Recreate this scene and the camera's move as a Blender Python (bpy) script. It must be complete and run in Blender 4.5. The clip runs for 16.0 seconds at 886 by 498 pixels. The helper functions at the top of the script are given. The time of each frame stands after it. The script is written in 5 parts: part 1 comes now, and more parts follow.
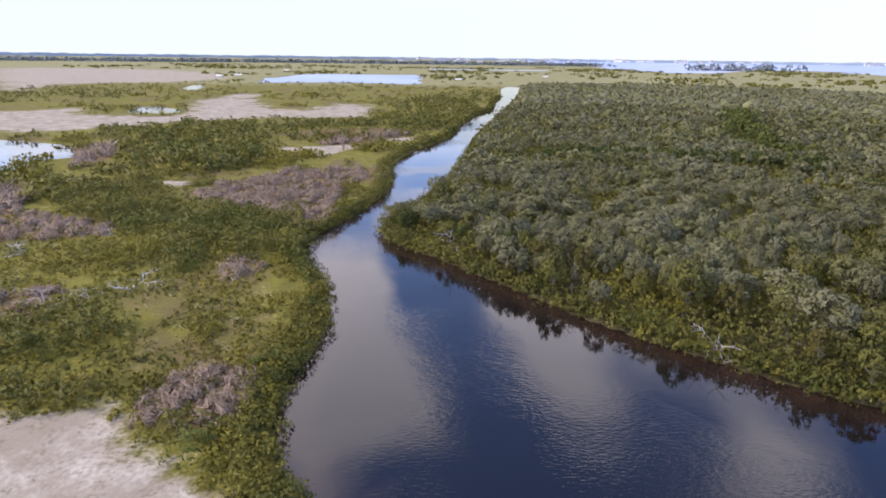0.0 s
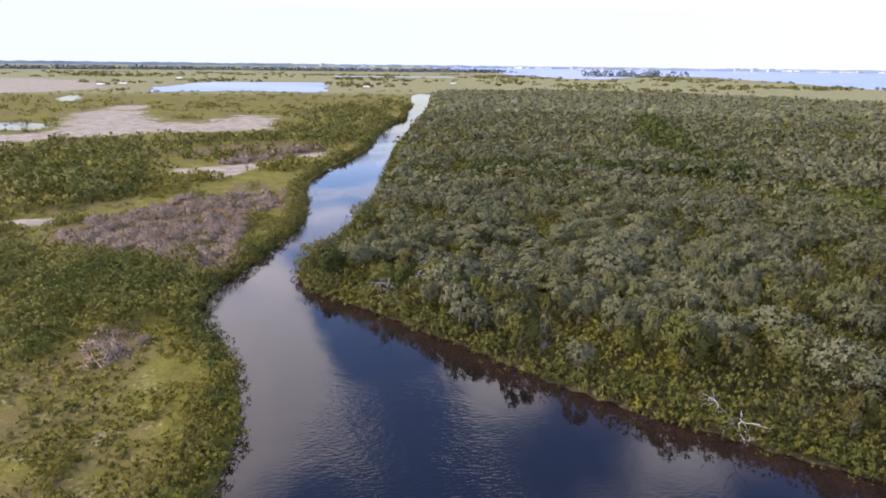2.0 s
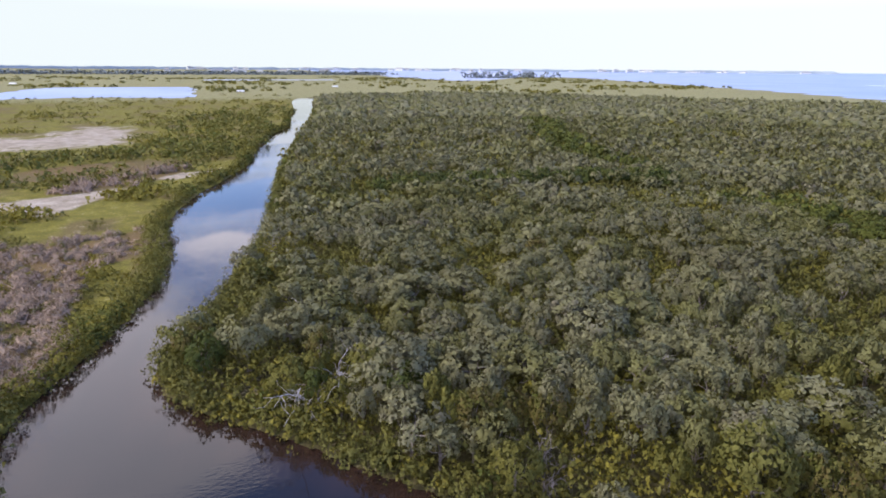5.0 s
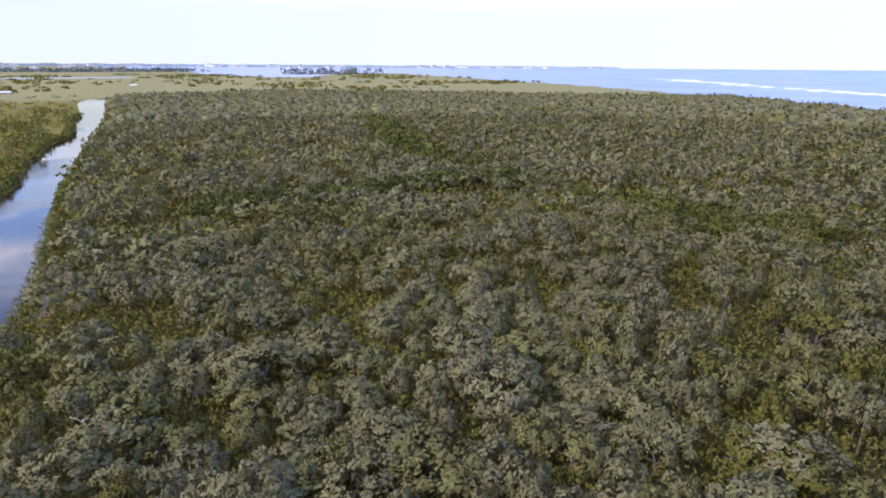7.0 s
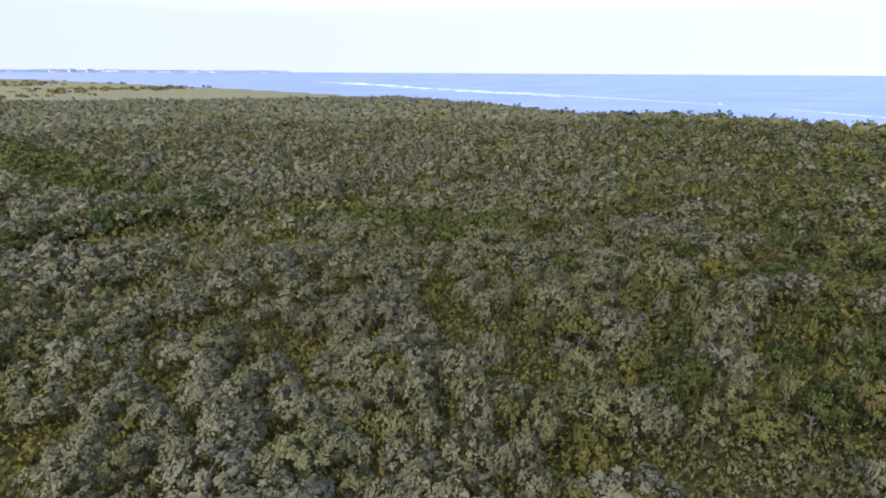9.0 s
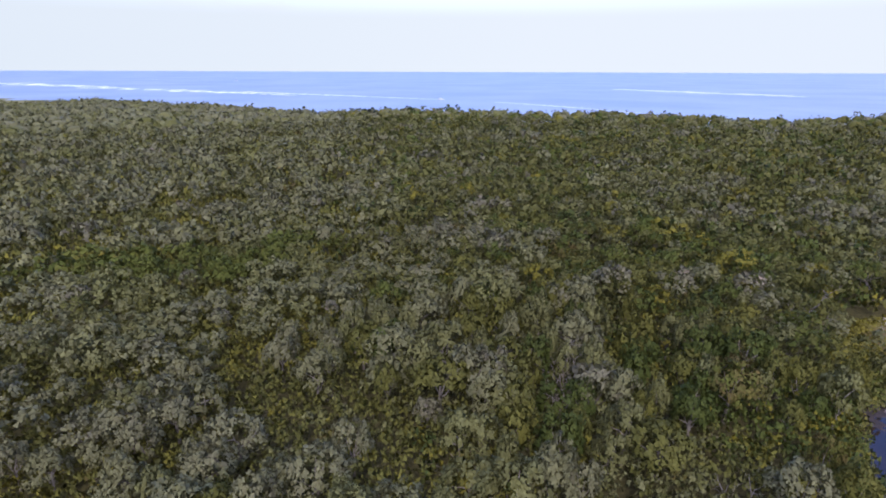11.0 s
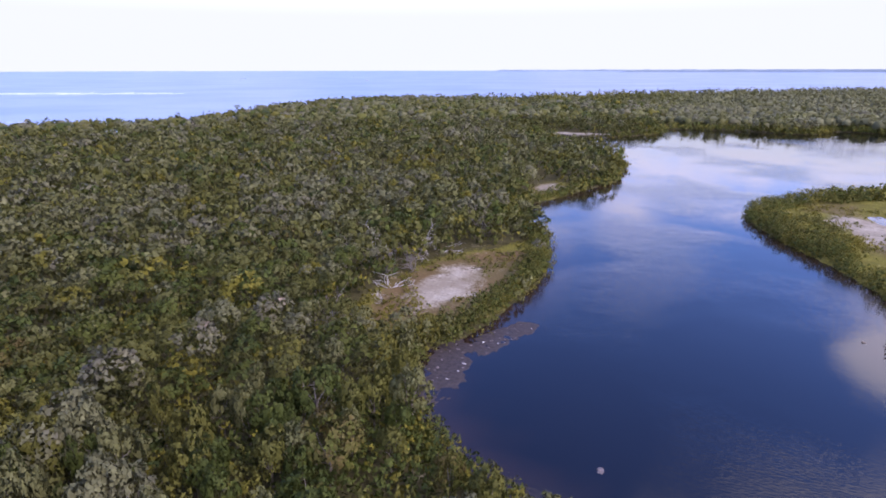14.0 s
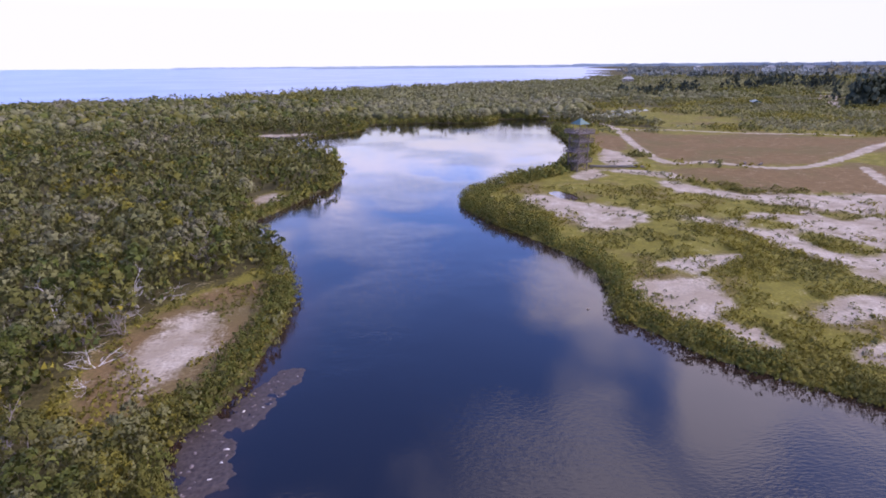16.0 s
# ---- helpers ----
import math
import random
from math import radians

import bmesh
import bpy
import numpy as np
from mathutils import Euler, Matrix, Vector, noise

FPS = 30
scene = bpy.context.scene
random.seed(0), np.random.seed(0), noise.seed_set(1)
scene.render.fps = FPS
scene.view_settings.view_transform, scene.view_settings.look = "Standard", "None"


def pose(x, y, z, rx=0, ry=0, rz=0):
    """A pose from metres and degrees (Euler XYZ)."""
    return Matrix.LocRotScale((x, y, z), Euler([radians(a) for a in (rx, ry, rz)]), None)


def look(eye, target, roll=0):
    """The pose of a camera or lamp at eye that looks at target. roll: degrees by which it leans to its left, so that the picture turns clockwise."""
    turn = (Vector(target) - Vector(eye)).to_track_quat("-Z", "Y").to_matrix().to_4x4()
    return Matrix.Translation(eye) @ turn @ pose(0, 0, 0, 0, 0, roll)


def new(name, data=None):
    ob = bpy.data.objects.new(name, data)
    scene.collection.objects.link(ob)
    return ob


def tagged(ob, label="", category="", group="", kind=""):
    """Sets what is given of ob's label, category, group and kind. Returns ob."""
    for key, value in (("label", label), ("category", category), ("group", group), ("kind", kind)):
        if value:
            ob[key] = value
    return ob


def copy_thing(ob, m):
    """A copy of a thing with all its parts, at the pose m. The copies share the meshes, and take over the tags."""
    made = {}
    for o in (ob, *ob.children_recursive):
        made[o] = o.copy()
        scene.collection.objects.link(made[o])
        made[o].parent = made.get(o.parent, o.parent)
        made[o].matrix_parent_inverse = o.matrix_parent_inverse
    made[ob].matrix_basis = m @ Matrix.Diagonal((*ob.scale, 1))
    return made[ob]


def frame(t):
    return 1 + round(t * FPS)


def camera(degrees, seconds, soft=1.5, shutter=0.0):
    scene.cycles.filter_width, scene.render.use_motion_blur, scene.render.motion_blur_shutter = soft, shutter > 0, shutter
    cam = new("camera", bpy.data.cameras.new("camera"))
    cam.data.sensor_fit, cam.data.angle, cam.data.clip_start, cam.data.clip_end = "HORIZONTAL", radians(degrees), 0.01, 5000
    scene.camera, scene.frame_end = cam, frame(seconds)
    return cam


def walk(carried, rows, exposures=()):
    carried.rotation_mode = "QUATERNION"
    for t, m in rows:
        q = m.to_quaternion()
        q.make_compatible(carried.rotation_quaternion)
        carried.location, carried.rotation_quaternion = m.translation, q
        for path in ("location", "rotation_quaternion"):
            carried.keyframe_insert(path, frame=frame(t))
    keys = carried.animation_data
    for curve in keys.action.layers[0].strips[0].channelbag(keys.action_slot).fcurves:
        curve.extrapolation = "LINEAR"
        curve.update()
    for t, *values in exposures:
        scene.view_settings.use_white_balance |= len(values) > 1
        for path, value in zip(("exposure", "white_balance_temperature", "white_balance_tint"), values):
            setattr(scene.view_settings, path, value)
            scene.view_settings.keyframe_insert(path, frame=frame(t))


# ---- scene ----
# A mangrove creek and lagoon beside a bay, seen from about 31 m above the water.
# World: x east, y north, z up, z = 0 is the water level.

# ---- camera ----
cam = camera(77.9, 16.0, soft=1.8)
ROWS = [
    (0.0, 0.00, 0.00, 30.72, -0.13, -19.25, -0.66),
    (0.5, -0.64, 4.00, 30.78, -2.47, -18.96, -0.68),
    (1.0, -1.33, 7.93, 30.84, -4.88, -18.87, -0.64),
    (1.5, -2.00, 11.90, 30.97, -7.08, -18.86, -0.69),
    (2.0, -2.53, 15.99, 31.19, -9.56, -18.53, -0.64),
    (2.5, -2.85, 19.98, 31.38, -11.98, -18.25, -0.46),
    (3.0, -2.87, 23.84, 31.46, -14.45, -18.08, -0.37),
    (3.5, -2.74, 27.62, 31.43, -16.93, -18.08, -0.42),
    (6.0, 0.07, 47.76, 30.76, -27.94, -18.38, -0.30),
    (6.5, 1.52, 51.68, 31.00, -33.51, -18.46, -0.29),
    (7.0, 3.16, 55.34, 31.22, -39.10, -18.50, -0.34),
    (7.5, 5.08, 58.73, 31.38, -46.67, -18.34, -0.31),
    (8.0, 7.26, 61.90, 31.44, -54.83, -18.18, -0.21),
    (8.5, 9.70, 64.92, 31.40, -63.14, -18.11, -0.13),
    (9.0, 12.44, 67.70, 31.33, -70.97, -17.96, -0.29),
    (11.5, 27.99, 77.76, 31.49, -107.86, -18.05, -0.23),
    (12.0, 31.00, 77.75, 31.43, -119.25, -17.92, -0.28),
    (12.5, 34.00, 77.41, 31.37, -129.28, -17.95, -0.25),
    (13.0, 36.77, 76.55, 31.40, -138.47, -18.02, -0.29),
    (13.5, 39.28, 75.23, 31.55, -147.41, -18.16, -0.08),
    (14.0, 41.52, 73.59, 31.79, -155.84, -18.19, 0.10),
    (14.5, 43.40, 71.72, 32.05, -164.18, -18.19, 0.16),
    (15.0, 44.93, 69.71, 32.24, -171.88, -18.24, 0.26),
    (15.5, 46.07, 67.55, 32.39, -179.28, -18.41, 0.39),
    (16.0, 46.95, 65.13, 32.50, -186.34, -18.59, 0.41),
]
EXPOSURES = [(0, 1.57, 6560, 12), (3.5, 1.58, 6580, 12), (6, 1.48, 6330, 10), (8, 1.55, 6280, 15), (9, 1.42, 5980, 14), (11.5, 1.22, 5910, 15), (12.5, 1.24, 5900, 18), (14.0, 1.36, 5920, 24), (16, 1.4, 6130, 27)]
walk(cam, [(t, pose(x, y, z, 90 + pitch, roll, yaw)) for t, x, y, z, yaw, pitch, roll in ROWS], EXPOSURES)

# ---- world and sun ----
SUN_ELEVATION, SUN_AZIMUTH = 42.0, 75.0   # azimuth: degrees anticlockwise from +y

world = bpy.data.worlds.new("sky")
scene.world = world
world.use_nodes = True
wn, wl = world.node_tree.nodes, world.node_tree.links
wn.clear()
sky = wn.new("ShaderNodeTexSky")
sky.sky_type, sky.sun_disc = "NISHITA", False
sky.sun_elevation, sky.sun_rotation = radians(SUN_ELEVATION), radians(-SUN_AZIMUTH)
sky.air_density, sky.dust_density, sky.ozone_density = 1.0, 0.2, 3.0
sky_gain = wn.new("ShaderNodeVectorMath")
sky_gain.operation = "MULTIPLY"
wl.new(sky.outputs[0], sky_gain.inputs[0])
# clouds: a broken, thick layer at one height
place = wn.new("ShaderNodeTexCoord")
split = wn.new("ShaderNodeSeparateXYZ")
wl.new(place.outputs["Generated"], split.inputs[0])
lift = wn.new("ShaderNodeMath")
lift.operation = "MAXIMUM"
lift.inputs[1].default_value = 0.0
wl.new(split.outputs["Z"], lift.inputs[0])
lift2 = wn.new("ShaderNodeMath")
lift2.operation = "ADD"
lift2.inputs[1].default_value = 0.12
wl.new(lift.outputs[0], lift2.inputs[0])
flat = wn.new("ShaderNodeVectorMath")
flat.operation = "DIVIDE"
comb = wn.new("ShaderNodeCombineXYZ")
for s in "XYZ":
    wl.new(lift2.outputs[0], comb.inputs[s])
wl.new(place.outputs["Generated"], flat.inputs[0])
wl.new(comb.outputs[0], flat.inputs[1])
cloud = wn.new("ShaderNodeTexNoise")
cloud.inputs["Scale"].default_value = 0.74
cloud.inputs["Detail"].default_value = 4.0
cloud.inputs["Roughness"].default_value = 0.5
drift = wn.new("ShaderNodeMapping")
drift.inputs["Location"].default_value = (8.12, -6.06, 1.8)
wl.new(flat.outputs[0], drift.inputs["Vector"])
wl.new(drift.outputs[0], cloud.inputs["Vector"])
# the cloud is thicker towards the west, open towards the east
lean = wn.new("ShaderNodeVectorMath")
lean.operation = "DOT_PRODUCT"
lean.inputs[1].default_value = (-0.12, -0.016, 0.0)
wl.new(place.outputs["Generated"], lean.inputs[0])
sum_ = wn.new("ShaderNodeMath")
sum_.operation = "ADD"
wl.new(cloud.outputs["Fac"], sum_.inputs[0])
wl.new(lean.outputs["Value"], sum_.inputs[1])
ragged_cloud = wn.new("ShaderNodeTexNoise")
ragged_cloud.inputs["Scale"].default_value, ragged_cloud.inputs["Detail"].default_value = 3.0, 5.0
wl.new(drift.outputs[0], ragged_cloud.inputs["Vector"])
ragged_span = wn.new("ShaderNodeMapRange")
ragged_span.inputs["To Min"].default_value, ragged_span.inputs["To Max"].default_value = -0.24, 0.24
wl.new(ragged_cloud.outputs["Fac"], ragged_span.inputs["Value"])
broken = wn.new("ShaderNodeMath")
broken.operation = "ADD"
wl.new(sum_.outputs[0], broken.inputs[0])
wl.new(ragged_span.outputs[0], broken.inputs[1])
sum_ = broken
# single cloud banks and gaps in the layer: place, half length, half width, turn, thickness
CLOUDS = [
    (-0.30, 1.55, 0.62, 0.20, 100, 0.26), (0.02, 1.55, 0.55, 0.13, 110, -0.34), (0.34, 1.55, 0.50, 0.14, 95, 0.17), (0.66, 1.20, 0.30, 0.14, 60, -0.06),
    (0.72, 0.90, 0.30, 0.15, 40, 0.12), (-0.12, 2.45, 0.40, 0.25, 0, 0.16), (0.0, 3.1, 0.7, 0.40, 0, -0.25),
    (-0.66, -1.80, 0.28, 0.17, 50, 0.30), (-0.25, -1.85, 0.55, 0.27, 75, -0.25), (-0.84, -1.12, 0.30, 0.12, 60, 0.24), (-0.62, -0.95, 0.30, 0.12, 60, -0.05), (-0.42, -1.18, 0.28, 0.16, 40, 0.12), (-0.1, -0.95, 0.5, 0.3, 0, 0.09),
    (0.40, -1.35, 0.60, 0.45, 0, -0.22), (-1.1, -3.9, 0.9, 0.5, 0, 0.25), (0.45, -2.5, 0.5, 0.35, 0, 0.10),
]
for cu, cv, half_u, half_v, turn, thick_ in CLOUDS:
    spot = wn.new("ShaderNodeMapping")
    spot.vector_type = "TEXTURE"
    spot.inputs["Location"].default_value = (cu, cv, 0)
    spot.inputs["Rotation"].default_value = (0, 0, radians(turn))
    spot.inputs["Scale"].default_value = (half_u * 1.5, half_v * 1.5, 1e6)
    wl.new(flat.outputs[0], spot.inputs["Vector"])
    far_off = wn.new("ShaderNodeVectorMath")
    far_off.operation = "LENGTH"
    wl.new(spot.outputs[0], far_off.inputs[0])
    fade = wn.new("ShaderNodeMapRange")
    fade.interpolation_type = "SMOOTHSTEP"
    fade.inputs["From Min"].default_value, fade.inputs["From Max"].default_value = 1.0, 0.15
    fade.inputs["To Min"].default_value, fade.inputs["To Max"].default_value = 0.0, thick_
    wl.new(far_off.outputs["Value"], fade.inputs["Value"])
    more = wn.new("ShaderNodeMath")
    more.operation = "ADD"
    wl.new(sum_.outputs[0], more.inputs[0])
    wl.new(fade.outputs[0], more.inputs[1])
    sum_ = more
cover = wn.new("ShaderNodeMapRange")
cover.interpolation_type = "SMOOTHSTEP"
cover.inputs["From Min"].default_value = 0.48
cover.inputs["From Max"].default_value = 0.68
wl.new(sum_.outputs[0], cover.inputs["Value"])
# near the horizon the cloud closes to a pale haze
horizon = wn.new("ShaderNodeMapRange")
horizon.interpolation_type = "SMOOTHSTEP"
horizon.inputs["From Min"].default_value = 0.08
horizon.inputs["From Max"].default_value = 0.20
horizon.inputs["To Min"].default_value = 0.0
horizon.inputs["To Max"].default_value = 1.0
wl.new(lift.outputs[0], horizon.inputs["Value"])
tone = wn.new("ShaderNodeMix")
tone.data_type = "RGBA"
# the haze is brighter towards the south-east
glow = wn.new("ShaderNodeVectorMath")
glow.operation = "DOT_PRODUCT"
glow.inputs[1].default_value = (0.45, -0.89, 0.0)
wl.new(place.outputs["Generated"], glow.inputs[0])
glow_span = wn.new("ShaderNodeMapRange")
glow_span.inputs["From Min"].default_value, glow_span.inputs["From Max"].default_value = -0.9, 0.7
wl.new(glow.outputs["Value"], glow_span.inputs["Value"])
veil = wn.new("ShaderNodeMix")   # a thin grey veil to the north, clearer blue to the south-east
veil.data_type = "RGBA"
veil.inputs["A"].default_value = (0.098, 0.094, 0.112, 1)
veil.inputs["B"].default_value = (0.100, 0.112, 0.160, 1)
wl.new(glow_span.outputs[0], veil.inputs["Factor"])
wl.new(veil.outputs["Result"], sky_gain.inputs[1])
haze = wn.new("ShaderNodeMix")
haze.data_type = "RGBA"
haze.inputs["A"].default_value = (0.312, 0.338, 0.345, 1)
haze.inputs["B"].default_value = (0.365, 0.380, 0.378, 1)
wl.new(glow_span.outputs[0], haze.inputs["Factor"])
wl.new(haze.outputs["Result"], tone.inputs["A"])
tone.inputs["B"].default_value = (0.76, 0.73, 0.83, 1)
wl.new(horizon.outputs[0], tone.inputs["Factor"])
close = wn.new("ShaderNodeMix")
close.data_type = "FLOAT"
close.inputs["A"].default_value = 1.0
wl.new(horizon.outputs[0], close.inputs["Factor"])
wl.new(cover.outputs[0], close.inputs["B"])
both = wn.new("ShaderNodeMix")
both.data_type = "RGBA"
wl.new(close.outputs["Result"], both.inputs["Factor"])
wl.new(sky_gain.outputs[0], both.inputs["A"])
wl.new(tone.outputs["Result"], both.inputs["B"])
back = wn.new("ShaderNodeBackground")
wl.new(both.outputs["Result"], back.inputs["Color"])
back.inputs["Strength"].default_value = 1.0
wout = wn.new("ShaderNodeOutputWorld")
wl.new(back.outputs[0], wout.inputs[0])

sun = new("sun", bpy.data.lights.new("sun", "SUN"))
sun.data.energy, sun.data.angle, sun.data.color = 1.15, radians(10), (1.0, 0.95, 0.88)
az, el = radians(SUN_AZIMUTH), radians(SUN_ELEVATION)
sun.matrix_world = look((0, 0, 0), (math.sin(az) * math.cos(el), -math.cos(az) * math.cos(el), -math.sin(el)))
sun.location = (0, 0, 200)

# ---- helpers of this scene ----
rng = np.random.default_rng(7)


def lattice(ix, iy, seed):
    h = (ix.astype(np.int64) * 374761393 + iy.astype(np.int64) * 668265263 + seed * 974634777) & 0x7FFFFFFF
    h = ((h ^ (h >> 13)) * 1274126177) & 0x7FFFFFFF
    return ((h ^ (h >> 16)) & 0xFFFF) / 65535.0


def grain(x, y, size, seed=0, octaves=3):
    """Smooth noise of 0 to 1 over the plan, with features of about that size in metres."""
    x, y = np.asarray(x, float), np.asarray(y, float)
    total, amount = np.zeros(np.broadcast(x, y).shape), 0.0
    for o in range(octaves):
        u, v = x / size * 2 ** o + 71.3 * o, y / size * 2 ** o - 37.7 * o
        iu, iv = np.floor(u), np.floor(v)
        fu, fv = u - iu, v - iv
        fu, fv = fu * fu * (3 - 2 * fu), fv * fv * (3 - 2 * fv)
        a, b = lattice(iu, iv, seed + o), lattice(iu + 1, iv, seed + o)
        c, d = lattice(iu, iv + 1, seed + o), lattice(iu + 1, iv + 1, seed + o)
        total += ((a * (1 - fu) + b * fu) * (1 - fv) + (c * (1 - fu) + d * fu) * fv) * 0.5 ** o
        amount += 0.5 ** o
    return total / amount


def rounded(points, steps=6, closed=False):
    """A soft curve through the corner points of a plan."""
    p = np.array(points, float)
    n = len(p)
    out = []
    for i in range(n if closed else n - 1):
        if closed:
            a, b, c, d = p[(i - 1) % n], p[i], p[(i + 1) % n], p[(i + 2) % n]
        else:
            a, b, c, d = p[max(i - 1, 0)], p[i], p[i + 1], p[min(i + 2, n - 1)]
        for t in np.arange(steps) / steps:
            out.append(0.5 * (2 * b + (c - a) * t + (2 * a - 5 * b + 4 * c - d) * t * t + (3 * b - a - 3 * c + d) * t ** 3))
    if not closed:
        out.append(p[-1])
    return np.array(out)


def inside(poly, x, y):
    hit = np.zeros(np.shape(x), bool)
    for (ax, ay), (bx, by) in zip(poly, np.roll(poly, -1, axis=0)):
        if ay == by:
            continue
        cross = ((ay > y) != (by > y)) & (x < (bx - ax) * (y - ay) / (by - ay) + ax)
        hit ^= cross
    return hit


def away(line, x, y, closed=False):
    """Distance to a line on the plan."""
    best = np.full(np.shape(x), 1e18)
    line = np.asarray(line, float)
    ends = np.roll(line, -1, axis=0) if closed else line[1:]
    for (ax, ay), (bx, by) in zip(line, ends):
        dx, dy = bx - ax, by - ay
        t = np.clip(((x - ax) * dx + (y - ay) * dy) / max(dx * dx + dy * dy, 1e-9), 0, 1)
        best = np.minimum(best, (x - ax - t * dx) ** 2 + (y - ay - t * dy) ** 2)
    return np.sqrt(best)


def patch(x, y, spots, rough=0.35, size=6.0, seed=3):
    """1 inside, 0 outside a set of oval patches (x, y, half length, half width, turn), with ragged edges."""
    best = np.full(np.shape(x), -9.0)
    for i, (cx, cy, a, b, turn) in enumerate(spots):
        c, s = math.cos(radians(turn)), math.sin(radians(turn))
        u, v = (x - cx) * c + (y - cy) * s, -(x - cx) * s + (y - cy) * c
        best = np.maximum(best, 1 - np.sqrt((u / a) ** 2 + (v / b) ** 2))
    best = best + (grain(x, y, size, seed) - 0.5) * 2 * rough
    return np.clip(best / 0.5 + 0.5, 0, 1)


def region(x, y, outlines, rough=0.35, size=6.0, seed=3):
    """1 inside, 0 outside a set of outlines on the plan, with soft, ragged edges."""
    x, y = np.asarray(x, float), np.asarray(y, float)
    best = np.full(np.shape(x), -9.0)
    for outline in outlines:
        p = rounded(outline, 3, True)
        wide = math.sqrt(abs(np.sum(p[:, 0] * np.roll(p[:, 1], -1) - p[:, 1] * np.roll(p[:, 0], -1))) / 2)
        soft = 0.09 * wide + 0.4
        reach = 3 * soft
        near = (x > p[:, 0].min() - reach) & (x < p[:, 0].max() + reach) & (y > p[:, 1].min() - reach) & (y < p[:, 1].max() + reach)
        if near.any():
            d = away(p, x[near], y[near], True) * np.where(inside(p, x[near], y[near]), 1, -1)
            best[near] = np.maximum(best[near], d / soft)
    return np.clip(best + (grain(x, y, size, seed) - 0.5) * 4 * rough + 0.5, 0, 1)


def far_rise(x, y):
    """The sheet lifts gently far out, so that its rim lies on the true horizon."""
    return 16.0 * np.clip((np.hypot(x, y) - 2600) / 2400, 0, 1) ** 2


def mesh_of(name, verts, tris, hue=None):
    """A mesh from arrays of corners and triangles, quickly."""
    me = bpy.data.meshes.new(name)
    verts, tris = np.asarray(verts, np.float32), np.asarray(tris, np.int32)
    k = tris.shape[1]
    me.vertices.add(len(verts))
    me.vertices.foreach_set("co", verts.ravel())
    me.loops.add(tris.size)
    me.loops.foreach_set("vertex_index", tris.ravel())
    me.polygons.add(len(tris))
    me.polygons.foreach_set("loop_start", np.arange(0, tris.size, k, dtype=np.int32))
    if isinstance(hue, tuple):
        hue, facing = hue
    else:
        facing = None
    if hue is not None:
        a = me.attributes.new("hue", "FLOAT", "FACE")
        a.data.foreach_set("value", np.asarray(hue, np.float32))
    me.update(calc_edges=True)
    if facing is None:
        me.shade_flat()
    else:
        me.attributes.new("custom_normal", "FLOAT_VECTOR", "POINT").data.foreach_set("vector", np.asarray(facing, np.float32).ravel())
    return me


def put(name, me, material, parent=None, label="", category="", group="", kind=""):
    ob = new(name, me)
    if material and not me.materials:
        me.materials.append(material)
    ob.parent = parent
    return tagged(ob, label, category, group, kind)


def part(name, bm, material, parent, label=""):
    me = bpy.data.meshes.new(name)
    bm.to_mesh(me)
    bm.free()
    return put(name, me, material, parent, label)


def unit(v):
    return v / np.maximum(np.linalg.norm(v, axis=-1, keepdims=True), 1e-9)


